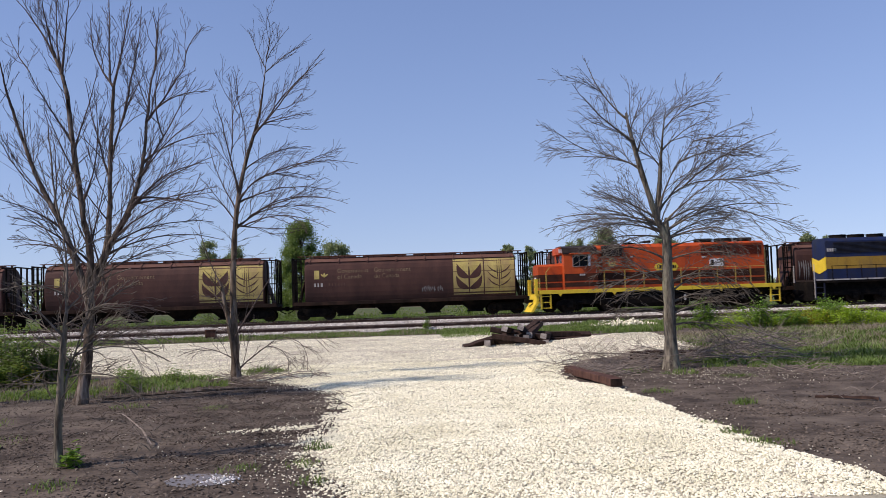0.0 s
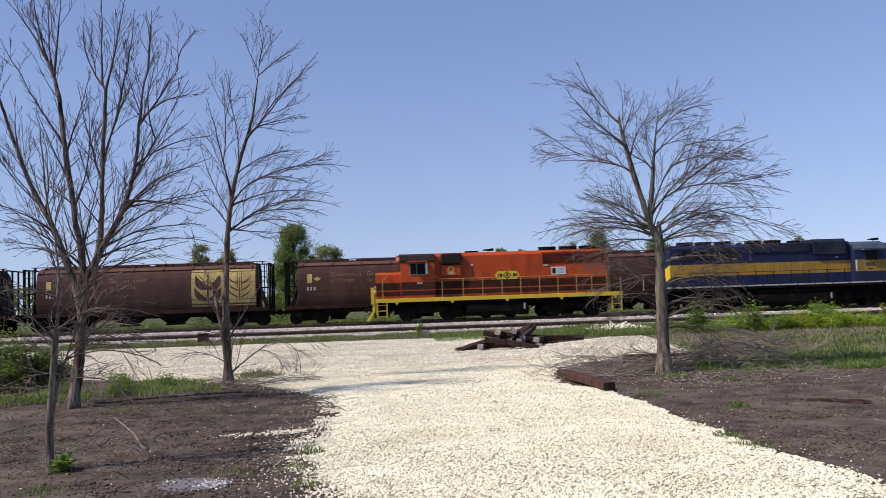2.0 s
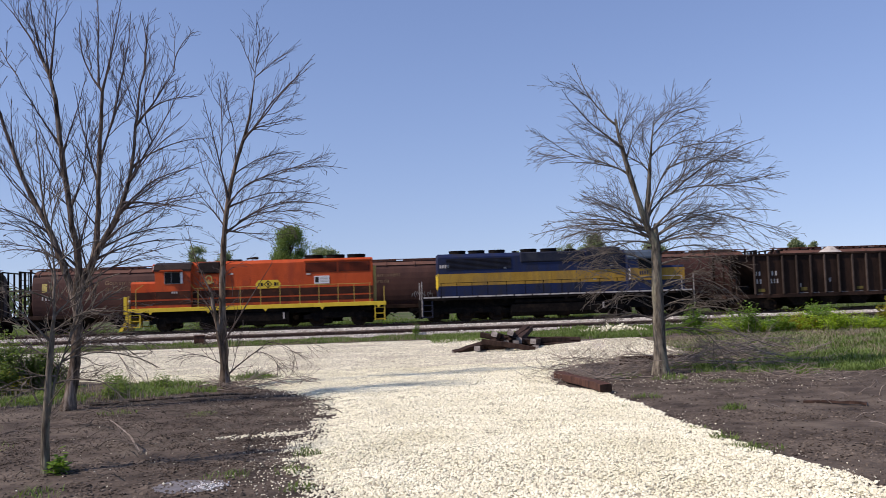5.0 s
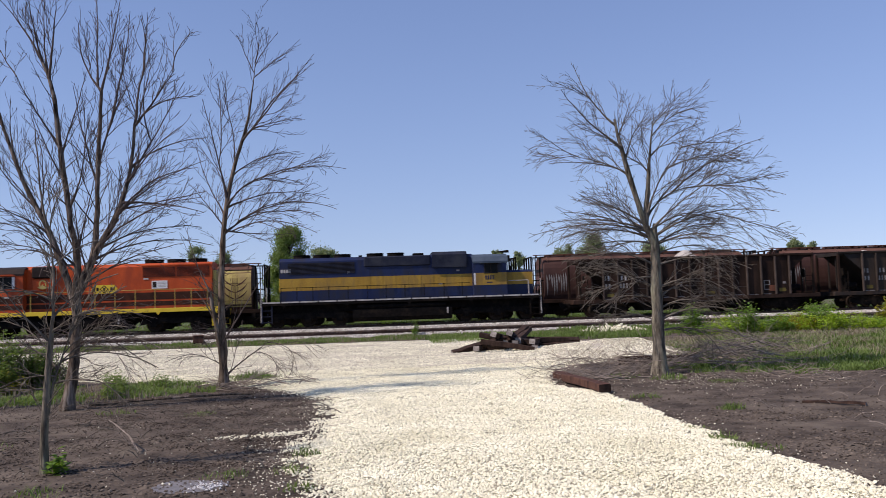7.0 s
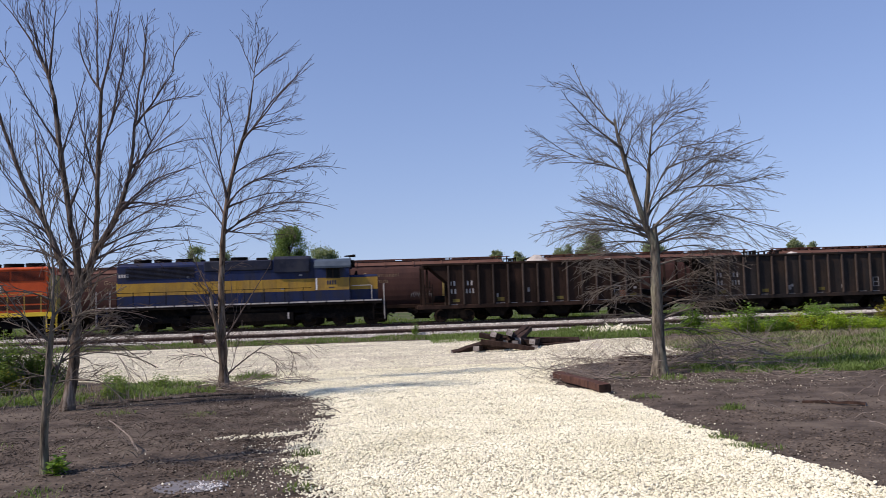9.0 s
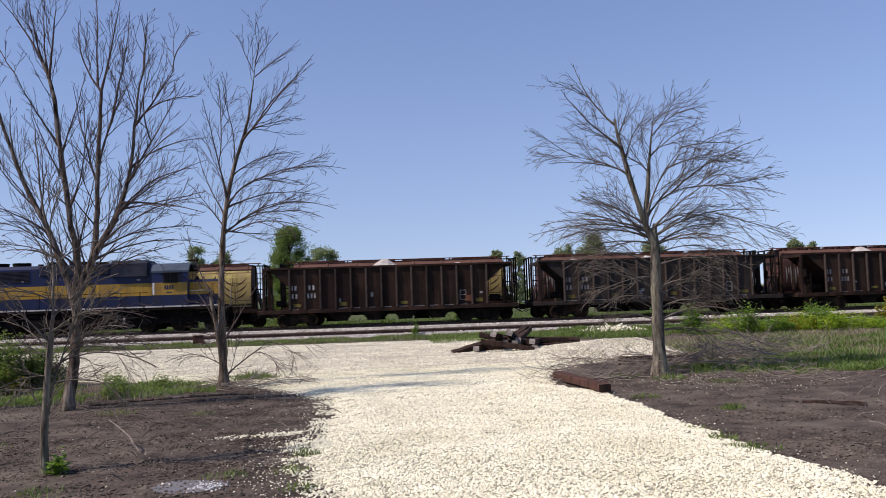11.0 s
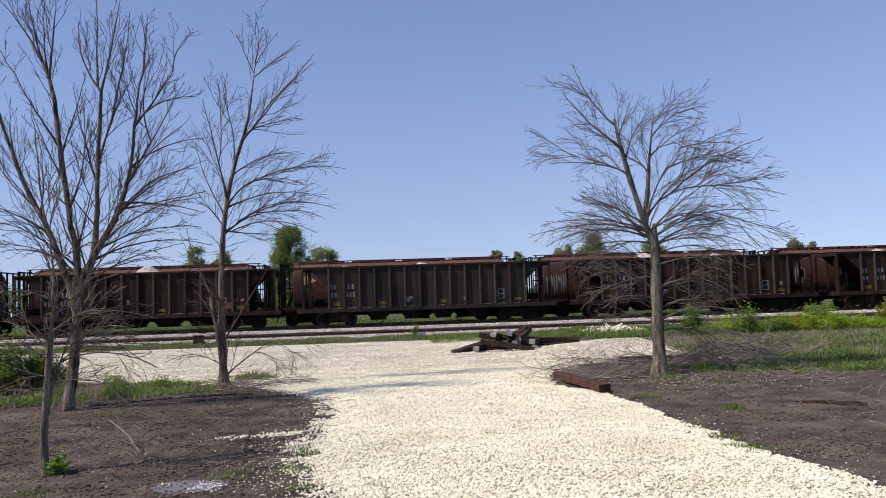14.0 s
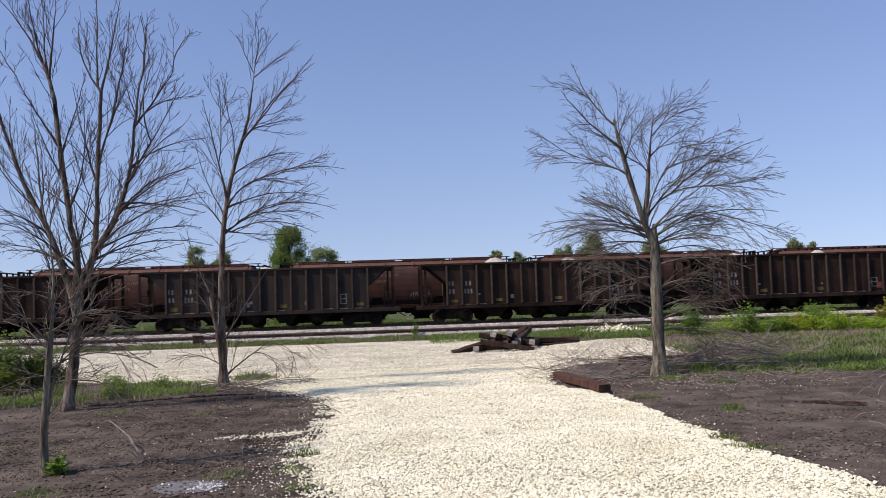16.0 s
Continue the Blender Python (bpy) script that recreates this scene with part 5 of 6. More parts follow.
LEFT_BRANCHES = [
    (1.02, 3.89, 2.89, -0.53, 4.82, 0.028, 0.12), (1.18, 4.16, 2.99, -0.4, 3.89, 0.028, 0.04), (1.35, 4.96, 2.78, 0.48, 5.59, 0.024, 0.1), (1.29, 4.63, 2.6, -0.39, 5.7, 0.024, 0.07),
    (1.13, 4.1, 3.05, -0.4, 4.36, 0.022, -0.01), (1.68, 5.97, 2.66, 0.15, 6.41, 0.022, 0.12), (-0.08, 5.43, -0.84, -0.32, 6.84, 0.032, 0.03), (-1.0, 6.93, -1.47, 0.08, 7.68, 0.018, 0.02),
    (-0.04, 4.68, -0.55, -0.27, 6.09, 0.024, 0.02), (0.01, 5.22, 0.51, -0.14, 6.9, 0.024, -0.0), (-0.84, 4.6, -1.34, 0.46, 6.56, 0.022, 0.07), (-0.68, 4.22, -1.57, -0.14, 5.46, 0.022, 0.07),
    (0.06, 4.14, 0.59, -0.33, 6.1, 0.024, -0.08),
]
LEFT_SPRAYS = [
    (0.76, 4.65, 0.01, 0.42, 6.79, 0.024, 0.02), (-0.26, 4.15, -0.71, 0.29, 5.73, 0.022, -0.05), (0.24, 2.06, -0.78, -0.17, 2.44, 0.02, -0.14), (0.3, 2.0, 1.85, -0.15, 1.84, 0.022, 0.07),
    (0.33, 2.52, 2.12, -0.55, 3.52, 0.024, 0.13), (0.21, 1.66, 1.59, 0.23, 0.85, 0.022, 0.09), (0.19, 1.43, -1.04, 0.13, 1.29, 0.02, -0.27), (0.42, 2.58, 2.59, -0.63, 3.27, 0.022, 0.06),
    (0.16, 2.82, -1.57, 0.25, 3.47, 0.02, -0.1), (0.07, 2.94, -1.18, -0.5, 3.86, 0.02, -0.13),
]
LEFT_SKIRT = [
    (0.6, 3.0, 2.9, 0.5, 3.3, 0.024, 0.12), (0.8, 3.4, 3.0, -0.6, 4.2, 0.026, 0.1), (0.7, 3.2, 2.6, 0.8, 3.7, 0.024, 0.1), (1.0, 3.9, 2.8, 0.4, 5.1, 0.024, 0.08),
    (-0.1, 3.1, -1.6, 0.5, 3.3, 0.024, -0.1), (-0.3, 3.6, -1.7, -0.5, 4.3, 0.024, -0.08), (0.3, 2.9, -0.9, -0.8, 3.9, 0.024, -0.05), (0.4, 3.2, 0.4, 0.9, 5.2, 0.026, 0.0),
]
bare_tree(-7.74, 17.75, LEFT_STEMS + LEFT_BOUGHS + LEFT_BRANCHES + LEFT_SPRAYS + LEFT_SKIRT, BARK, 45, "tall many-stemmed bare tree with dark bark in weeds", 0.95, 4.9, 0.3, 3.0, 1.35, 8.0, 2.3, 0.35)

YOUNG_STEMS = [
    (0, 0, 0.11, 0.0, 1.91, 0.052, 0.01), (0.11, 1.9, 0.03, 0.05, 3.06, 0.034, -0.02), (0.03, 3.0, -0.11, 0.0, 4.3, 0.02, 0.02), (0.03, 0.35, 0.25, 0.1, 1.62, 0.042, 0.05),
    (0.25, 1.6, 0.5, 0.2, 2.6, 0.02, 0.03), (0.1, 1.6, -0.4, -0.3, 2.35, 0.014, 0.05), (0.12, 1.9, 0.82, 0.3, 2.45, 0.013, 0.1), (0.09, 2.34, -0.33, 0.2, 3.07, 0.012, -0.1),
    (0.22, 1.47, 1.17, -0.3, 1.77, 0.013, 0.15), (0.08, 1.27, -0.48, 0.3, 1.6, 0.012, -0.1), (0.2, 1.33, 1.35, 0.3, 1.25, 0.012, 0.15), (0.06, 2.84, 0.39, -0.2, 3.56, 0.012, 0.1),
]
YOUNG_BOUGHS = [
    (0.1, 1.7, 0.9, -0.4, 2.0, 0.012, 0.1), (0.08, 2.1, -0.6, -0.3, 2.2, 0.012, -0.15), (0.1, 1.5, -0.7, 0.3, 1.9, 0.012, -0.1), (0.24, 1.7, 0.9, 0.4, 2.3, 0.012, 0.1),
    (0.2, 1.2, -0.4, -0.3, 1.1, 0.01, -0.15), (0.07, 2.5, 0.6, 0.3, 2.9, 0.012, 0.1), (0.2, 1.1, 1.2, -0.2, 0.75, 0.01, 0.2), (0.05, 1.0, -0.65, 0.2, 0.75, 0.01, -0.2), (0.2, 1.4, 1.5, -0.1, 1.5, 0.012, 0.2),
]
bare_tree(-4.97, 10.79, YOUNG_STEMS + YOUNG_BOUGHS, BARK_PALE, 58, "thin young bare tree forked near the ground", 0.5, 8.0, 0.1, 0.0, 1.35, 4.0, 0.8)
# one more trunk stands outside the picture; its boughs reach in
OUTER_LIMBS = [
    (0, 0, 0.2, 0.0, 2.8, 0.13, 0.0), (0.2, 2.7, 1.6, 0.3, 5.4, 0.06, 0.03), (0.2, 2.8, 2.6, -0.3, 3.6, 0.035, 0.1), (0.2, 2.4, 2.4, 0.4, 2.3, 0.03, 0.1), (0.2, 2.8, -0.4, 0.0, 6.5, 0.07, 0.0),
    (1.0, 4.3, 3.0, 0.3, 6.6, 0.035, -0.05), (0.2, 2.0, 2.7, 0.2, 1.4, 0.024, 0.15), (0.2, 1.6, 2.4, -0.4, 0.9, 0.022, 0.15),
]
bare_tree(-12.2, 17.6, OUTER_LIMBS, BARK, 63, "bare tree with dark bark and spreading boughs", 0.9, 3.0, 0.2, 2.6)


# ---- trees in leaf, far behind the tracks ----
def leafy_tree(x, y, height, width, seed, cone=False, label="full green tree beyond the tracks", leaves=15000, leaf=0.13):
    g = np.random.default_rng(seed)
    tree = empty("leafy_tree", pose(x, y, rise(x, y) - 0.02), label, "tree", "trees beyond the tracks")
    wood = Wood(seed)
    wood.tube(wood.path(Vector((0, 0, 0)), Vector((0.1, 0, height * 0.8)), Vector((0, 0, 0)), 7, 0.03), [0.16 * (1 - 0.11 * i) for i in range(8)])
    tips = []
    n = 60 if not cone else 130
    for i in range(n):
        u = g.uniform(0.18, 1.0) if not cone else g.uniform(0.02, 1.0)
        z = height * u
        reach = width / 2 * ((1.0 - 0.75 * abs(u - 0.55) ** 1.3 * 1.8) if not cone else (0.25 + 0.95 * (1 - u) ** 0.65)) * g.uniform(0.45, 1.1)
        a = g.uniform(0, 2 * math.pi)
        tip = Vector((math.cos(a) * reach, math.sin(a) * reach, min(height, z + 0.2 * reach)))
        wood.tube(wood.path(Vector((0, 0, max(0.3, z * 0.8))), tip, Vector((0, 0, 0)), 3, 0.06), [0.05, 0.035, 0.02, 0.01])
        tips.append((tip, g.uniform(0.5, 1.0) * width * (0.2 if cone else 0.24)))
    tr = raw("trunk", wood.v, wood.f, BARK, tree)
    tr.data.shade_smooth()
    verts, faces = [], []
    for k in range(leaves):
        c, s = tips[k % n]
        d = Vector(g.normal(0, 0.45, 3)) * s
        p = c + d
        ax = Vector(g.normal(0, 1, 3)).normalized()
        bx = ax.cross(Vector(g.normal(0, 1, 3))).normalized()
        q = leaf * g.uniform(0.5, 1.2)
        b = len(verts)
        verts += [p - ax * q, p + bx * q * 0.55 + Vector((0, 0, 0.15 * q)), p + ax * q, p - bx * q * 0.55]
        faces.append((b, b + 1, b + 2, b + 3))
    raw("crown", verts, faces, DARK_LEAF if cone else LEAF, tree, "loose green leaves")
    return tree


leafy_tree(-12.9, 72.5, 8.3, 3.9, 71, True, "dense green conical tree close behind the standing cars", 42000, 0.085)
leafy_tree(-34.3, 120, 10.4, 3.4, 72)
leafy_tree(-31.0, 121, 9.6, 3.6, 73)
leafy_tree(-15.0, 110, 9.0, 3.8, 74)
leafy_tree(9.2, 150, 10.6, 2.4, 75)
leafy_tree(13.0, 151, 10.2, 2.3, 76)
leafy_tree(18.9, 110, 9.4, 3.9, 77)
leafy_tree(15.6, 113, 8.6, 3.2, 78)
leafy_tree(28.5, 118, 8.7, 4.0, 79)
leafy_tree(48.6, 120, 8.9, 2.6, 80)
leafy_tree(51.3, 121, 8.4, 2.4, 81)


def far_woods():
    """The low line of woods on the horizon."""
    g = np.random.default_rng(90)
    verts, faces = [], []
    for k in range(9000):
        x = g.uniform(-330, 300)
        y = 330 + g.uniform(0, 25)
        top = (14.5 + 5 * wave(x, 0, 0.05, 4) + 2.0 * wave(x, 0, 0.25, 5)) if x < -80 else (6.5 + 2.5 * wave(x, 0, 0.06, 4))
        p = Vector((x, y, abs(g.uniform(0, 1)) ** 0.7 * top))
        ax = Vector(g.normal(0, 1, 3)).normalized()
        bx = ax.cross(Vector(g.normal(0, 1, 3))).normalized()
        q = g.uniform(0.7, 1.7)
        b = len(verts)
        verts += [p - ax * q, p + bx * q * 0.7, p + ax * q, p - bx * q * 0.7]
        faces.append((b, b + 1, b + 2, b + 3))
    tagged(raw("far_woods", verts, faces, LEAF), "distant line of green woods on the horizon", "woods", kind="stuff")


far_woods()


# ---- loose stones, plants and timber ----
def chips(name, n, place, size, material, label, category, squash=0.6):
    """Many angular stones as one mesh: dented octahedra."""
    g = np.random.default_rng(len(name) * 7 + n)
    pts = place(g, n)
    n = len(pts)
    base = np.array([(1, 0, 0), (0, 1, 0), (-1, 0, 0), (0, -1, 0), (0, 0, 1), (0, 0, -1)], float)
    tri = np.array([(0, 1, 4), (1, 2, 4), (2, 3, 4), (3, 0, 4), (1, 0, 5), (2, 1, 5), (3, 2, 5), (0, 3, 5)])
    s = size * g.uniform(0.55, 1.35, (n, 1, 1)) * g.uniform(0.6, 1.25, (n, 6, 1))
    a = g.uniform(0, 6.283, n)
    v = base[None] * s
    v[:, :, 2] *= squash
    tilt = g.normal(0, 0.5, n)
    ct, st = np.cos(tilt)[:, None], np.sin(tilt)[:, None]
    y, z = v[:, :, 1] * ct - v[:, :, 2] * st, v[:, :, 1] * st + v[:, :, 2] * ct
    c, d = np.cos(a)[:, None], np.sin(a)[:, None]
    out = np.stack([v[:, :, 0] * c - y * d, v[:, :, 0] * d + y * c, z], -1) + pts[:, None, :]
    faces = (tri[None] + 6 * np.arange(n)[:, None, None]).reshape(-1, 3)
    return tagged(raw(name, out.reshape(-1, 3).tolist(), faces.tolist(), material), label, category, kind="stuff")


def on_drive(y0, y1):
    def place(g, n):
        out = []
        while len(out) < n:
            y = g.uniform(y0, y1)
            l, r = drive_edges(y)
            x = g.uniform(l - 0.15, min(r + 0.12, 0.56 * y + 0.6))
            e = min(x - l, r - x)
            inner = x - l - (0.2 if y < 22 else 0.0)
            if inner < 0.0 and y < 22 and g.random() > 0.45 + 0.9 * inner + 0.5 * wave(x, y, 3.0, 15):
                continue
            out.append((x, y + 0.06 * x, drive_top(x, y, min(inner, r - x)) + 0.007))
        return np.array(out)
    return place


def spilled(g, n):
    """Stray chips on the dirt, thick along the margins of the drive."""
    out = []
    while len(out) < n:
        y = g.uniform(8, 34) if g.random() < 0.7 else g.uniform(8, 14)
        l, r = drive_edges(y)
        d = abs(g.normal(0, 0.35)) if g.random() < 0.88 else g.uniform(0, 4)
        x = l - d if g.random() < 0.86 else r + d
        far = y + 0.06 * x
        if abs(x) < 0.6 * y:
            out.append((x, far, rise(x, far) + 0.012))
    return np.array(out)


chips("limestone_chips", 50000, on_drive(7.6, 15), 0.0196, STONE, "crushed white limestone chips covering the drive", "gravel", 0.66)
chips("limestone_chips", 46000, on_drive(15, 26), 0.0235, STONE, "crushed white limestone chips covering the drive", "gravel", 0.66)
chips("limestone_chips", 62000, on_drive(26, 44.5), 0.033, DUSTY_STONE, "crushed white limestone chips covering the lot", "gravel")
def dirt_spots(g, n):
    out = []
    while len(out) < n:
        y = g.uniform(8, 24) if g.random() < 0.6 else g.uniform(8, 14)
        x = g.uniform(-0.62, 0.62) * y
        l, r = drive_edges(y)
        far = y + 0.06 * x
        if (x < l - 0.05 or x > r + 0.05) and wave(x, y, 0.7, 12) > -0.5 * g.random():
            out.append((x, far, rise(x, far) + 0.004))
    return np.array(out)


chips("dirt_clods", 14000, dirt_spots, 0.02, CLOD, "small clods and crumbs of dry dirt", "dirt", 0.5)
chips("dirt_clods", 1300, dirt_spots, 0.034, CLOD, "larger clods of dry dirt", "dirt", 0.4)
def litter_spots(g, n):
    """Bark and rotten wood under the trees beside the drive, darkened for their shade."""
    out = []
    while len(out) < n:
        y = 10.5 + 12.5 * g.random() ** 0.8
        x = drive_edges(y)[0] - abs(g.normal(0, 0.45)) * 0.45 * y
        far = y + 0.06 * x
        if x > -0.6 * y and wave(x, y * 2.2, 0.55, 31) + 0.5 * wave(x, y, 2.1, 32) > 0.25 * g.normal():
            out.append((x, far, rise(x, far) + 0.006))
    return np.array(out)


chips("bark_litter", 15000, litter_spots, 0.0125, SHADED_LITTER, "rotted bark and wood crumbs strewn on dirt, darkened for tree shade", "litter", 0.45)
chips("stray_chips", 1500, spilled, 0.014, DUSTY_STONE, "stray limestone chips scattered on the dirt", "gravel")


def beside_track(off0, off1, z_of):
    def place(g, n):
        s, o = g.uniform(-34, 40, n), g.uniform(off0, off1, n)
        m = on_track(0)
        return np.array([m @ Vector((a, b, z_of(b))) for a, b in zip(s, o)])
    return place


chips("ballast_stones", 9000, beside_track(-2.5, -1.2, lambda o: np.interp(o, [-2.5, -1.75, -1.2], [0.12, 0.5, 0.53])), 0.06, BALLAST_CHIP, "pale ballast stones along the main track", "ballast")
chips("ballast_stones", 8000, beside_track(-7.2, -6.0, lambda o: np.interp(o, [-7.2, -6.5, -6.0], [0.06, 0.22, 0.24])), 0.05, BALLAST_CHIP, "pale ballast stones along the siding", "ballast")


def blades(name, spots, material, label, category="grass", high=0.3, wide=0.012, lean=0.35, kind="stuff", parent=None):
    """Bent grass blades, two faces each, from (x, y, height factor) spots."""
    g = np.random.default_rng(len(spots) + len(name))
    verts, faces = [], []
    for x, y, k in spots:
        a = g.uniform(0, 6.283)
        h = high * k * g.uniform(0.5, 1.2)
        w = wide * g.uniform(0.7, 1.4)
        dx, dy = math.cos(a), math.sin(a)
        l = lean * h * g.uniform(0.2, 1.4)
        z = rise(x, y) - 0.01
        b = len(verts)
        verts += [(x - dy * w, y + dx * w, z), (x + dy * w, y - dx * w, z), (x + dy * w * 0.8 + dx * l * 0.35, y - dx * w * 0.8 + dy * l * 0.35, z + h * 0.6),
                  (x - dy * w * 0.8 + dx * l * 0.35, y + dx * w * 0.8 + dy * l * 0.35, z + h * 0.6), (x + dx * l, y + dy * l, z + h)]
        faces += [(b, b + 1, b + 2, b + 3), (b + 3, b + 2, b + 4)]
    ob = raw(name, verts, faces, material, parent)
    return tagged(ob, label, category, kind=kind) if parent is None else tagged(ob, label)


def strip_spots(n, s0, s1, o0, o1, seed, patch=0.0, k=1.0):
    g = np.random.default_rng(seed)
    m, out = on_track(0), []
    while len(out) < n:
        s, o = g.uniform(s0, s1), g.uniform(o0, o1)
        if wave(s, o * 1.5, 0.45, seed) > patch - 0.35 * g.random():
            p = m @ Vector((s, o, 0))
            out.append((p.x, p.y, k * (0.7 + 0.6 * wave(s, o, 0.8, seed + 1))))
    return out


def area_spots(n, cx, cy, rx, ry, seed, patch=-1.0, k=1.0):
    g = np.random.default_rng(seed)
    out = []
    while len(out) < n:
        a, q = g.uniform(0, 6.283), math.sqrt(g.random())
        x, y = cx + math.cos(a) * q * rx, cy + math.sin(a) * q * ry
        if wave(x, y, 0.6, seed) > patch - 0.3 * g.random():
            out.append((x, y, k * (0.7 + 0.7 * wave(x, y, 0.9, seed + 1)) * (1.15 - 0.5 * q)))
    return out


blades("grass_strip", strip_spots(30000, -34, 10, -11.0, -7.0, 101, 0.06), GRASS, "green grass strip between the lot and the siding", high=0.2, wide=0.014, lean=0.9)
blades("grass_strip", strip_spots(22000, -2, 14, -17.5, -8.5, 102, 0.0), GRASS, "green grass growing round the timber heap", high=0.28, wide=0.014, lean=0.9)
blades("grass_strip", strip_spots(7000, -36, 36, 1.7, 2.7, 103, -0.5), GRASS, "tall grass between the two tracks", high=0.5, wide=0.03)
blades("grass_strip", strip_spots(15000, -36, 40, 6.6, 12.5, 104, -0.4), GRASS, "tall grass behind the standing cars", high=0.5, wide=0.022, lean=0.8)
blades("dry_grass", strip_spots(6000, -34, 16, -12.5, -7.0, 111, -0.1), DRY, "dry straw in the grass strip", high=0.26, wide=0.012)
blades("meadow_grass", area_spots(27000, 12.8, 24.3, 7.2, 3.8, 105, -0.22, 1.0), GRASS, "rough green grass at the edge of the dirt", high=0.24, wide=0.016, lean=1.0)
blades("meadow_grass", area_spots(24000, 17.5, 32, 10.0, 8.0, 112, -0.1, 1.0), GRASS, "thin green grass among dry stalks", high=0.3, wide=0.02, lean=0.9)
blades("dry_grass", area_spots(26000, 17, 34.5, 10.5, 6.0, 106, -0.3, 1.0), DRY, "dry grey-brown grass stalks", high=0.32, wide=0.008, lean=1.2)
blades("dry_grass", area_spots(3000, 11.5, 26, 6.5, 4.0, 113, -0.1, 1.0), DRY, "dry straw in the rough grass", high=0.3, wide=0.009, lean=0.8)
blades("grass_patch", area_spots(1500, -10.0, 19.8, 1.8, 1.1, 114, -0.1, 1.0), GRASS, "low green grass in bare dirt", high=0.16, wide=0.012, lean=1.0)
blades("tall_grass", strip_spots(9000, -42, 48, 8.5, 17, 115, -0.4), GRASS, "tall rank growth behind the standing cars", high=0.75, wide=0.03, lean=0.9)
blades("dry_grass", area_spots(700, -9.0, 20.6, 3.2, 2.4, 109, -0.1, 1.0), DRY, "dry straw mixed with weeds under a tree", high=0.3, wide=0.008)
blades("grass_strip", strip_spots(14000, 6, 36, -12.5, -6.6, 110, -0.35), GRASS, "green grass along the foot of the siding bank", high=0.4, wide=0.026)
blades("grass_patch", area_spots(3200, -8.2, 21.4, 2.8, 2.6, 107, 0.1, 1.0), DARK_LEAF, "weedy grass round the many-stemmed tree", high=0.19, wide=0.014, lean=1.2)
blades("grass_patch", area_spots(1700, -5.3, 23.6, 1.5, 1.0, 108, 0.0, 1.0), GRASS, "green grass at the foot of the slender tree", high=0.22, wide=0.013)
TUFTS = [(-4.69, 16.24, 420, 0.42), (-6.4, 16.9, 160, 0.4), (-2.6, 10.1, 150, 0.3), (-4.4, 9.4, 120, 0.3), (-1.85, 11.4, 150, 0.22), (-1.85, 10.3, 130, 0.25), (-1.63, 9.3, 130, 0.2), (-1.45, 11.0, 60, 0.2),
         (4.7, 14.6, 260, 0.24), (6.1, 19.2, 320, 0.4), (3.75, 16.6, 200, 0.3), (3.6, 11.6, 150, 0.2), (3.75, 10.8, 260, 0.35), (3.55, 12.6, 140, 0.22), (2.9, 14.9, 40, 0.15), (-8.5, 14.8, 300, 0.9), (-6.9, 12.6, 160, 0.6)]
for i, (x, y, n, r) in enumerate(TUFTS):
    blades("grass_tuft", area_spots(n // 2, x, y, r, r * 0.9, 120 + i), GRASS, "small green grass tuft in bare dirt", high=0.17, wide=0.006, lean=1.1, kind="stuff")


def weed_bush(x, y, height, width, n, seed, label, leaf=0.06, material=None, name="weed_bush"):
    """Upright stems set with pointed leaves."""
    g = np.random.default_rng(seed)
    bush = empty(name, pose(x, y, rise(x, y) - 0.02), label, "bush", "weeds by the lot")
    wood = Wood(seed)
    verts, faces = [], []
    stems = max(6, int(n / 60))
    for i in range(stems):
        a, q = g.uniform(0, 6.283), width / 2 * math.sqrt(g.random())
        foot = Vector((math.cos(a) * q * 0.7, math.sin(a) * q * 0.7, 0))
        h = height * g.uniform(0.55, 1.0) * (1.05 - 0.45 * (2 * q / width) ** 2)
        tip = foot + Vector((math.cos(a) * 0.22 * h * q, math.sin(a) * 0.22 * h * q, h))
        pts = wood.path(foot, tip, Vector((0, 0, 0)), 4, 0.06)
        wood.tube(pts, [0.012, 0.01, 0.008, 0.006, 0.003])
        for k in range(n // stems):
            u = g.uniform(0.1, 1.0)
            p = foot.lerp(tip, u) + Vector(g.normal(0, 0.09, 3)) * (0.4 + width * 0.3)
            b_ = g.uniform(0, 6.283)
            out = Vector((math.cos(b_), math.sin(b_), g.uniform(-0.1, 0.9))).normalized()
            side = out.cross(Vector((0, 0, 1)))
            side = side.normalized() if side.length > 0.01 else Vector((1, 0, 0))
            L = leaf * g.uniform(0.6, 1.5)
            b = len(verts)
            verts += [p, p + out * L * 0.5 + side * L * 0.3, p + out * L + Vector((0, 0, -0.2 * L)), p + out * L * 0.5 - side * L * 0.3]
            faces.append((b, b + 1, b + 2, b + 3))
    tagged(raw("stem", wood.v, wood.f, DRY, bush), kind="stuff")
    tagged(raw("foliage", verts, faces, material or WEED, bush), kind="stuff")
    return bush


YELLOW_WEED = leafy("yellow_flowering_weed", (0.16, 0.17, 0.015), (0.34, 0.31, 0.03))
g = np.random.default_rng(200)
BRIGHT_WEED = leafy("bright_weed_leaf", (0.15, 0.25, 0.02), (0.32, 0.43, 0.05), 0.4)
for i in range(44):
    s = 11.4 + (i // 2) * 0.95 + g.uniform(-0.6, 0.6)
    p = on_track(s, (-14.6 if i % 2 else -17.4) + g.uniform(-1.2, 1.2) - 0.1 * (s - 9)).translation
    tall = i % 11 in (1, 4)
    weed_bush(p.x, p.y, g.uniform(1.35, 1.75) if tall else g.uniform(0.4, 1.05), g.uniform(1.2, 1.9) if tall else g.uniform(1.6, 2.6), 1700 if tall else 1100, 210 + i,
              "tall leafy green weeds beside the siding", 0.14, YELLOW_WEED if i in (8, 23, 30) else WEED if tall or i % 3 == 0 else BRIGHT_WEED)
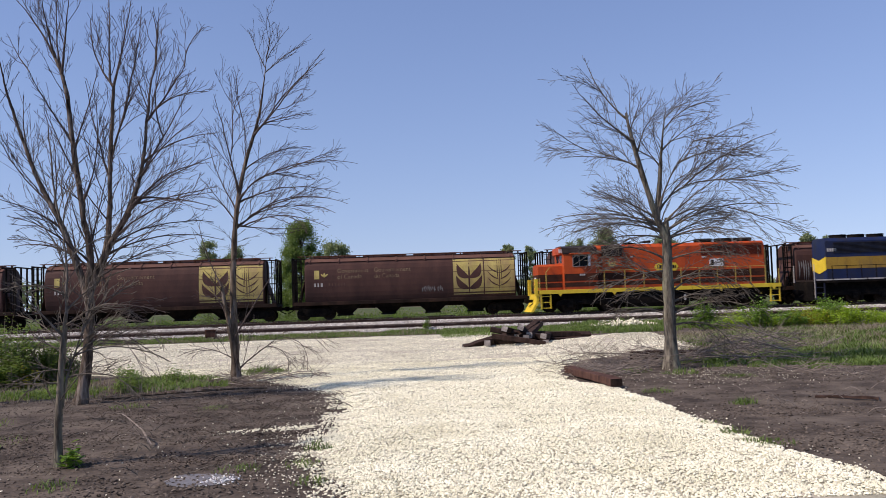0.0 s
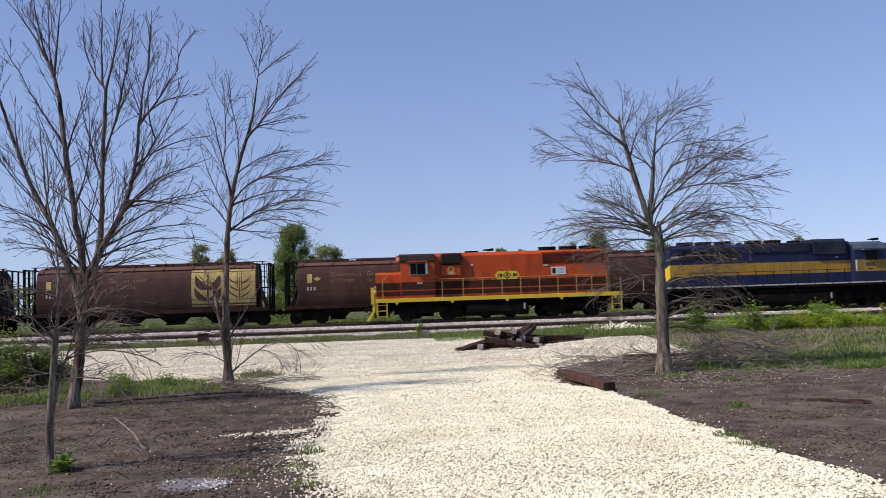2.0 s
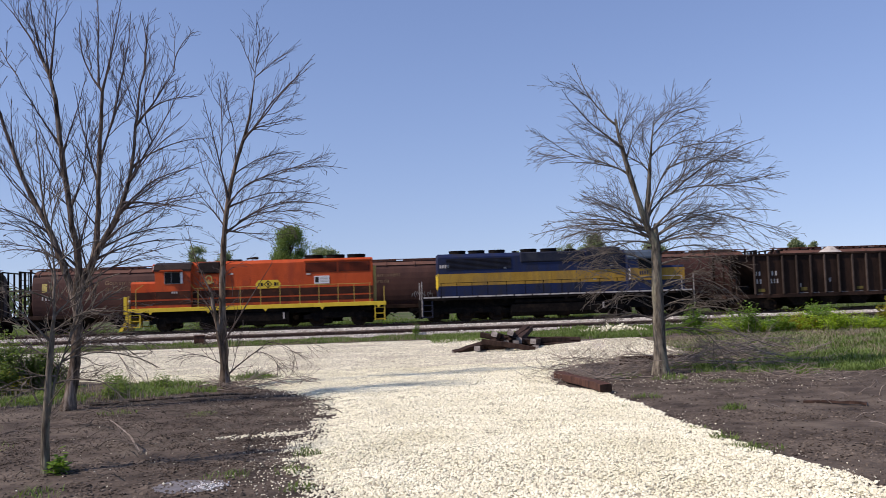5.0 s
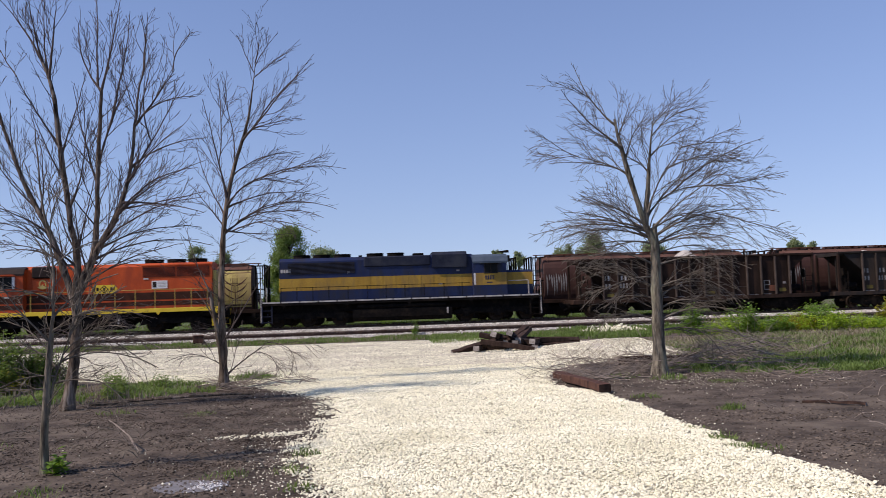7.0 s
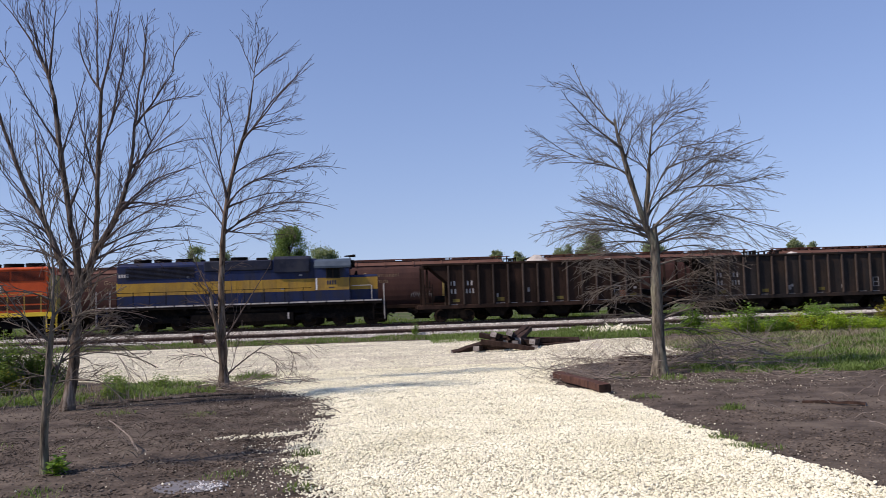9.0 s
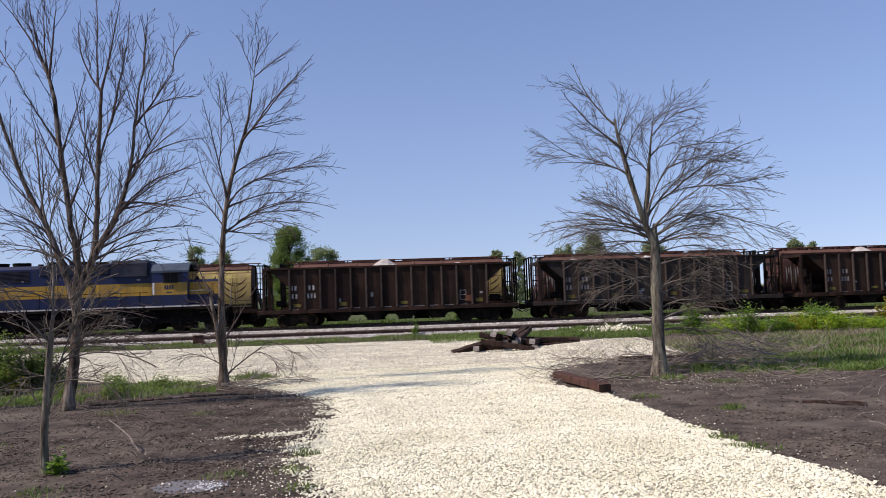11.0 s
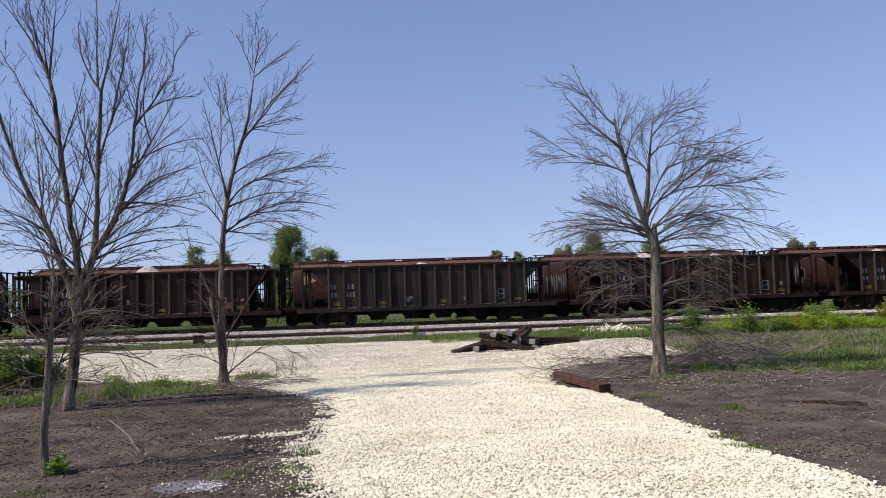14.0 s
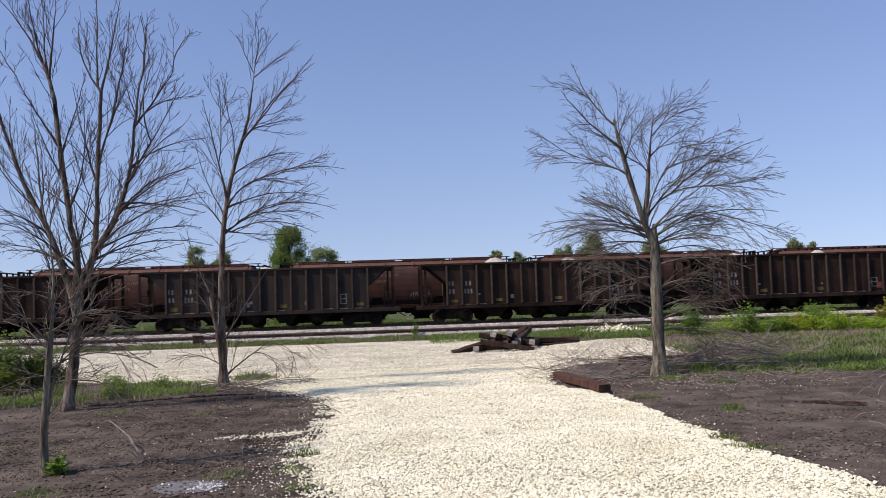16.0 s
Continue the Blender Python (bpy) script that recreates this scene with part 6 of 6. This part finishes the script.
for x, y, h, w in ((-11.7, 22.5, 1.75, 1.6), (-12.3, 23.1, 2.05, 1.9), (-11.0, 22.9, 1.45, 1.4), (-11.3, 21.9, 1.0, 1.3), (-10.9, 23.6, 1.1, 1.6), (-9.2, 20.6, 0.45, 1.0), (-7.6, 20.0, 0.42, 0.9), (-7.9, 21.4, 0.5, 1.1), (-8.8, 23.4, 0.4, 1.5), (-7.2, 22.2, 0.4, 1.2)):
    weed_bush(x, y, h, w, 3400 if h > 0.8 else 600, int(300 + x * 10), "bushy dark green weeds at the edge of the lot", 0.1 if h > 0.8 else 0.075, DARK_LEAF)
weed_bush(-10.75, 21.75, 0.7, 0.7, 500, 331, "yellow-flowering weed beside bushy green growth", 0.07, YELLOW_WEED)
weed_bush(-4.83, 10.72, 0.3, 0.26, 170, 330, "fresh green sprout at the foot of a young tree", 0.09)
for i, (s, o, h, w) in enumerate(((-2.3, -6.6, 0.75, 0.7), (-3.9, 2.6, 0.85, 1.0), (-6.9, 7.0, 0.9, 1.1), (1.5, 7.0, 0.9, 1.2), (-15.5, 6.8, 1.0, 1.6), (-21, 6.6, 0.9, 1.5), (11, 6.8, 0.9, 1.2), (17, 6.9, 0.9, 1.2), (24, 6.9, 0.9, 1.3))):
    p = on_track(s, o).translation
    weed_bush(p.x, p.y, h, w, 420, 340 + i, "leafy green weed growing in the ballast", 0.1)


def rank_weeds():
    """A ragged belt of leafy weeds and brush along the far side of the tracks."""
    g = np.random.default_rng(95)
    m, verts, faces = on_track(0), [], []
    while len(faces) < 26000:
        s, o = g.uniform(-40, 46), g.uniform(8.0, 12.5)
        top = 0.55 + 1.3 * max(0.0, wave(s, o, 0.35, 41)) + 0.5 * wave(s, o, 1.3, 42)
        if top < 0.25:
            continue
        p = m @ Vector((s, o, 0.25 + top * g.random() ** 0.7))
        ax = Vector(g.normal(0, 1, 3)).normalized()
        bx = ax.cross(Vector(g.normal(0, 1, 3))).normalized()
        q = g.uniform(0.04, 0.1)
        b = len(verts)
        verts += [p - ax * q, p + bx * q * 0.6, p + ax * q, p - bx * q * 0.6]
        faces.append((b, b + 1, b + 2, b + 3))
    tagged(raw("rank_weeds", verts, faces, DARK_LEAF), "ragged belt of green weeds behind the standing cars", "weeds", kind="stuff")


rank_weeds()


# timbers
def timber(length, w, h, m, seed, parent=None, name="timber", label="", mats=None):
    """A squared, slightly twisted and chipped baulk with paler sawn ends."""
    g = random.Random(seed)
    bm = bmesh.new()
    rings = []
    n = 7
    for i in range(n + 1):
        x = -length / 2 + length * i / n
        tw = g.uniform(-0.02, 0.02)
        rings.append([(x, a * w / 2 + tw + g.uniform(-0.006, 0.006), b * h / 2 + tw * 0.5 + g.uniform(-0.006, 0.006)) for a, b in
                      ((-0.86, -1), (0.86, -1), (1, -0.86), (1, 0.86), (0.86, 1), (-0.86, 1), (-1, 0.86), (-1, -0.86))])
    loft(bm, rings)
    bm.faces.ensure_lookup_table()
    for f in bm.faces:
        if len(f.verts) > 4:
            f.material_index = 1
    ob = part(name, bm, mats or [TIMBER, TIMBER_END], parent)
    ob.matrix_basis = m
    if label:
        tagged(ob, label, "timber", "heap of old crossties")
    return ob


HEAP = "old creosoted crosstie with a pale sawn end, lying in a heap"
heap = [(1.98, 32.3, 0.28, 0, 10, -4), (0.95, 32.9, 0.26, 20, -12, 18), (1.1, 33.3, 0.13, 0, 3, 76), (3.15, 33.6, 0.13, 0, 0, 82), (3.2, 33.9, 0.33, 8, 2, 76), (2.85, 33.8, 0.33, 0, 4, 66),
        (1.6, 33.5, 0.12, 0, 0, 8), (2.6, 34.1, 0.12, 0, 0, -6), (1.8, 33.6, 0.56, 15, 6, 74), (2.45, 33.9, 0.58, 10, -14, 60), (2.75, 34.0, 0.6, 0, -9, 72), (2.2, 33.7, 0.66, 20, 3, 84), (2.45, 33.6, 0.34, 0, 0, 80), (2.05, 33.4, 0.46, 5, 9, -22),
        (3.8, 34.4, 0.13, 0, 0, 4), (3.6, 34.5, 0.34, 0, 3, 9), (3.9, 34.1, 0.12, 0, 0, -3), (3.95, 34.9, 0.3, 30, 2, 5), (1.45, 33.8, 0.35, 0, -8, 38)]
for i, (x, y, z, rx, ry, rz) in enumerate(heap):
    timber(2.2 if i % 3 else 2.0, 0.23, 0.19, pose(x + 0.28, y, z + 0.02, rx, ry, rz), 400 + i, label=HEAP)
d = Vector((3.14 - 2.66, 17.45 - 21.0))
timber(d.length, 0.24, 0.16, pose((3.14 + 2.66) / 2, (17.45 + 21.0) / 2, 0.12, 0, 0, math.degrees(math.atan2(d.y, d.x))), 430, name="beam", mats=[BEAM, TIMBER],
       label="long reddish-brown squared timber lying at the drive's edge")
timber(2.2, 0.26, 0.24, pose(5.9, 24.5, 0.14, 0, 0, -5), 431, name="beam", label="dark baulk lying on the ground behind a tree")

# rusty box by the siding
box_ob = empty("relay_box", on_track(-14.75, -7.6, 0.08, 6), "rust-brown metal box standing by the siding", "box")
part("body", box(bmesh.new(), -0.28, 0.28, -0.26, 0.26, 0.06, 0.44, bevel=0.02), BEAM, box_ob)
part("lid", box(bmesh.new(), -0.31, 0.31, -0.29, 0.29, 0.44, 0.49, bevel=0.015), BEAM, box_ob)
for sx in (-0.24, 0.24):
    part("foot", box(bmesh.new(), sx - 0.05, sx + 0.05, -0.24, 0.24, -0.1, 0.06), UNDER, box_ob)


# pale rubble heap by the siding
def rubble(g, n):
    a, q = g.uniform(0, 6.283, n), np.sqrt(g.random(n))
    h = (1 - q) * g.uniform(0.0, 0.7, n) * g.uniform(0.2, 1.0, n)
    return np.stack([9.3 + np.cos(a) * q * 2.0, 48.6 + np.sin(a) * q * 1.1, 0.08 + h], -1)


chips("rubble_heap", 260, rubble, 0.12, STONE, "small heap of pale broken stone by the siding", "rubble", 0.8)


# brush: dead branches heaped round the pale tree
def brush(x, y, n, spread, high, seed, label, size=1.0, wood=None):
    w = Wood(seed)
    r = w.r
    for i in range(n):
        a = r.uniform(0, 6.283)
        q = math.sqrt(r.random())
        c = Vector((math.cos(a) * q * spread[0], math.sin(a) * q * spread[1], 0.03 + high * (1 - q) * r.random()))
        b = r.gauss(0, 0.5) + (math.pi if r.random() < 0.5 else 0)
        L = r.uniform(0.5, 1.7) * size
        d = Vector((math.cos(b), 0.6 * math.sin(b), r.uniform(-0.08, 0.32))) * L
        pts = w.path(c - d * 0.4, c + d * 0.6, Vector((0, 0, r.uniform(-0.02, 0.12))), 5, 0.07)
        for p in pts:
            p.z = max(p.z, 0.015)
        rad = r.uniform(0.006, 0.018) * (0.4 + 0.6 * size)
        rr = [rad * (1 - 0.14 * k) for k in range(6)]
        w.tube(pts, rr)
        w.shoots(pts, rr, 2, L * 0.4, 0.1, 4.0)
    ob = raw("brush_pile", w.v, w.f, wood or DEADWOOD)
    ob.matrix_basis = pose(x, y, rise(x, y))
    return tagged(ob, label, "brush", kind="stuff")


brush(4.6, 23.2, 34, (1.7, 1.3), 0.5, 500, "heap of dry grey brush round a bare tree", 1.25)
brush(7.6, 23.6, 48, (2.0, 1.6), 0.9, 501, "tangle of dry grey branches beside a bare tree", 1.3)
brush(9.0, 26.5, 36, (2.0, 1.6), 0.9, 502, "tangle of dry grey branches in the grass", 1.3)
brush(3.4, 20.6, 40, (1.3, 0.9), 0.1, 503, "dry twigs lying on gravel")
brush(8.0, 19.6, 45, (2.6, 1.0), 0.06, 504, "dry twigs lying on bare dirt", 0.6)
brush(7.5, 14.5, 60, (3.0, 3.5), 0.02, 508, "dry twigs strewn over bare dirt", 0.22)
brush(-4.6, 21.6, 30, (1.3, 0.7), 0.12, 505, "dry twigs lying under the slender tree")
brush(-5.0, 15.8, 150, (3.2, 3.6), 0.03, 506, "dry twigs and chips strewn over bare dirt", 0.34, PALE_TWIG)
brush(-3.6, 11.5, 60, (1.8, 2.0), 0.02, 507, "dry twigs and chips strewn over bare dirt", 0.2, PALE_TWIG)

# fallen branch, tree-shadow strip and a dark strip of wood on the dirt
w = Wood(520)
pts = w.path(Vector((-0.55, 0.9, 0.35)), Vector((0.35, -0.15, 0.05)), Vector((0, 0, 0.08)), 7, 0.05)
w.tube(pts, [0.007 + 0.0015 * i for i in range(8)])
w.shoots(pts, [0.012] * 8, 2, 0.3, 0.1, 3)
ob = raw("fallen_branch", w.v, w.f, DEADWOOD)
ob.matrix_basis = pose(-4.55, 12.1, 0.0)
tagged(ob, "pale fallen branch propped on bare dirt", "branch")
# dark tube laid in the shape of the left tree's cast trunk shadow
w = Wood(521)
pts = w.path(Vector((-1.6, -0.6, 0.05)), Vector((1.6, 0.5, 0.06)), Vector((0, 0, 0.02)), 9, 0.02)
w.tube(pts, [0.04 - 0.002 * i for i in range(10)])
ob = raw("fallen_branch", w.v, w.f, BARK)
ob.matrix_basis = pose(-5.9, 18.9, 0.0)
tagged(ob, "long dark strip standing in for a trunk's shadow on the dirt", "branch")
timber(1.0, 0.09, 0.04, pose(6.48, 14.75, 0.035, 0, 0, -38), 522, name="plank", label="dark broken plank lying on bare dirt")

# puddle
verts = [(0, 0, 0)]
n = 36
for i in range(n):
    a = 2 * math.pi * i / n
    q = 1 + 0.28 * wave(math.cos(a) * 2, math.sin(a) * 2, 1.0, 8) + 0.12 * wave(math.cos(a) * 6, math.sin(a) * 6, 1.0, 9)
    verts.append((0.4 * q * math.cos(a), 0.34 * q * math.sin(a), rise(-2.85 + 0.4 * q * math.cos(a), 9.6 + 0.34 * q * math.sin(a)) - rise(-2.85, 9.6)))
ob = raw("puddle", verts, [(0, 1 + i, 1 + (i + 1) % n) for i in range(n)], WATER)
ob.matrix_basis = pose(-2.85, 9.6, rise(-2.85, 9.6) + 0.005)
tagged(ob, "drying grey puddle of mud on bare dirt", "puddle", kind="structure")
# sparkle on the wet mud, put in as white-coloured chips
chips("puddle_chips", 90, lambda g, n: np.stack([-2.62 + g.normal(0, 0.1, n), 9.55 + g.normal(0, 0.12, n), np.full(n, rise(-2.62, 9.55) + 0.015)], -1), 0.017, WHITE, "white chips standing in for glints on a drying puddle", "gravel")
chips("stray_chips", 260, lambda g, n: np.stack([(x := g.triangular(-3.7, -2.3, -2.2, n)), 13.2 + 0.25 * (x + 3) + g.normal(0, 0.12, n), np.full(n, 0.015)], -1), 0.02, STONE, "streak of limestone chips across the dirt", "gravel")
chips("stray_chips", 700, lambda g, n: np.stack([6.3 + g.normal(0, 1.1, n), 19.6 + g.normal(0, 0.9, n), np.full(n, 0.02)], -1), 0.022, CLOD, "pale pebbles scattered under a bare tree", "gravel")
chips("stray_chips", 420, lambda g, n: np.stack([5.6 + g.normal(0, 1.2, n), 19.4 + g.normal(0, 1.0, n), np.full(n, 0.02)], -1), 0.014, DUSTY_STONE, "limestone chips scattered under a bare tree", "gravel")
for i, (x, y) in enumerate(((5.1, 20.2), (6.4, 21.6), (4.2, 21.0), (7.4, 21.2), (8.4, 20.6), (9.6, 21.0), (5.9, 23.2))):
    blades("grass_tuft", area_spots(150, x, y, 0.45, 0.4, 540 + i), GRASS, "small green grass tuft among dry twigs", high=0.2, wide=0.008, lean=0.9)


# ---- what moves ----
def motions():
    times = [0.1 * i for i in range(161)]
    for car, s in MOVERS:
        walk(car, [(t, on_track(s - SPEED * t, 0, MAIN)) for t in times])
    for wheel, x, z, r in WHEELS:
        walk(wheel, [(t, pose(x, 0, z, 0, -math.degrees(SPEED * t / r), 0)) for t in times])


motions()
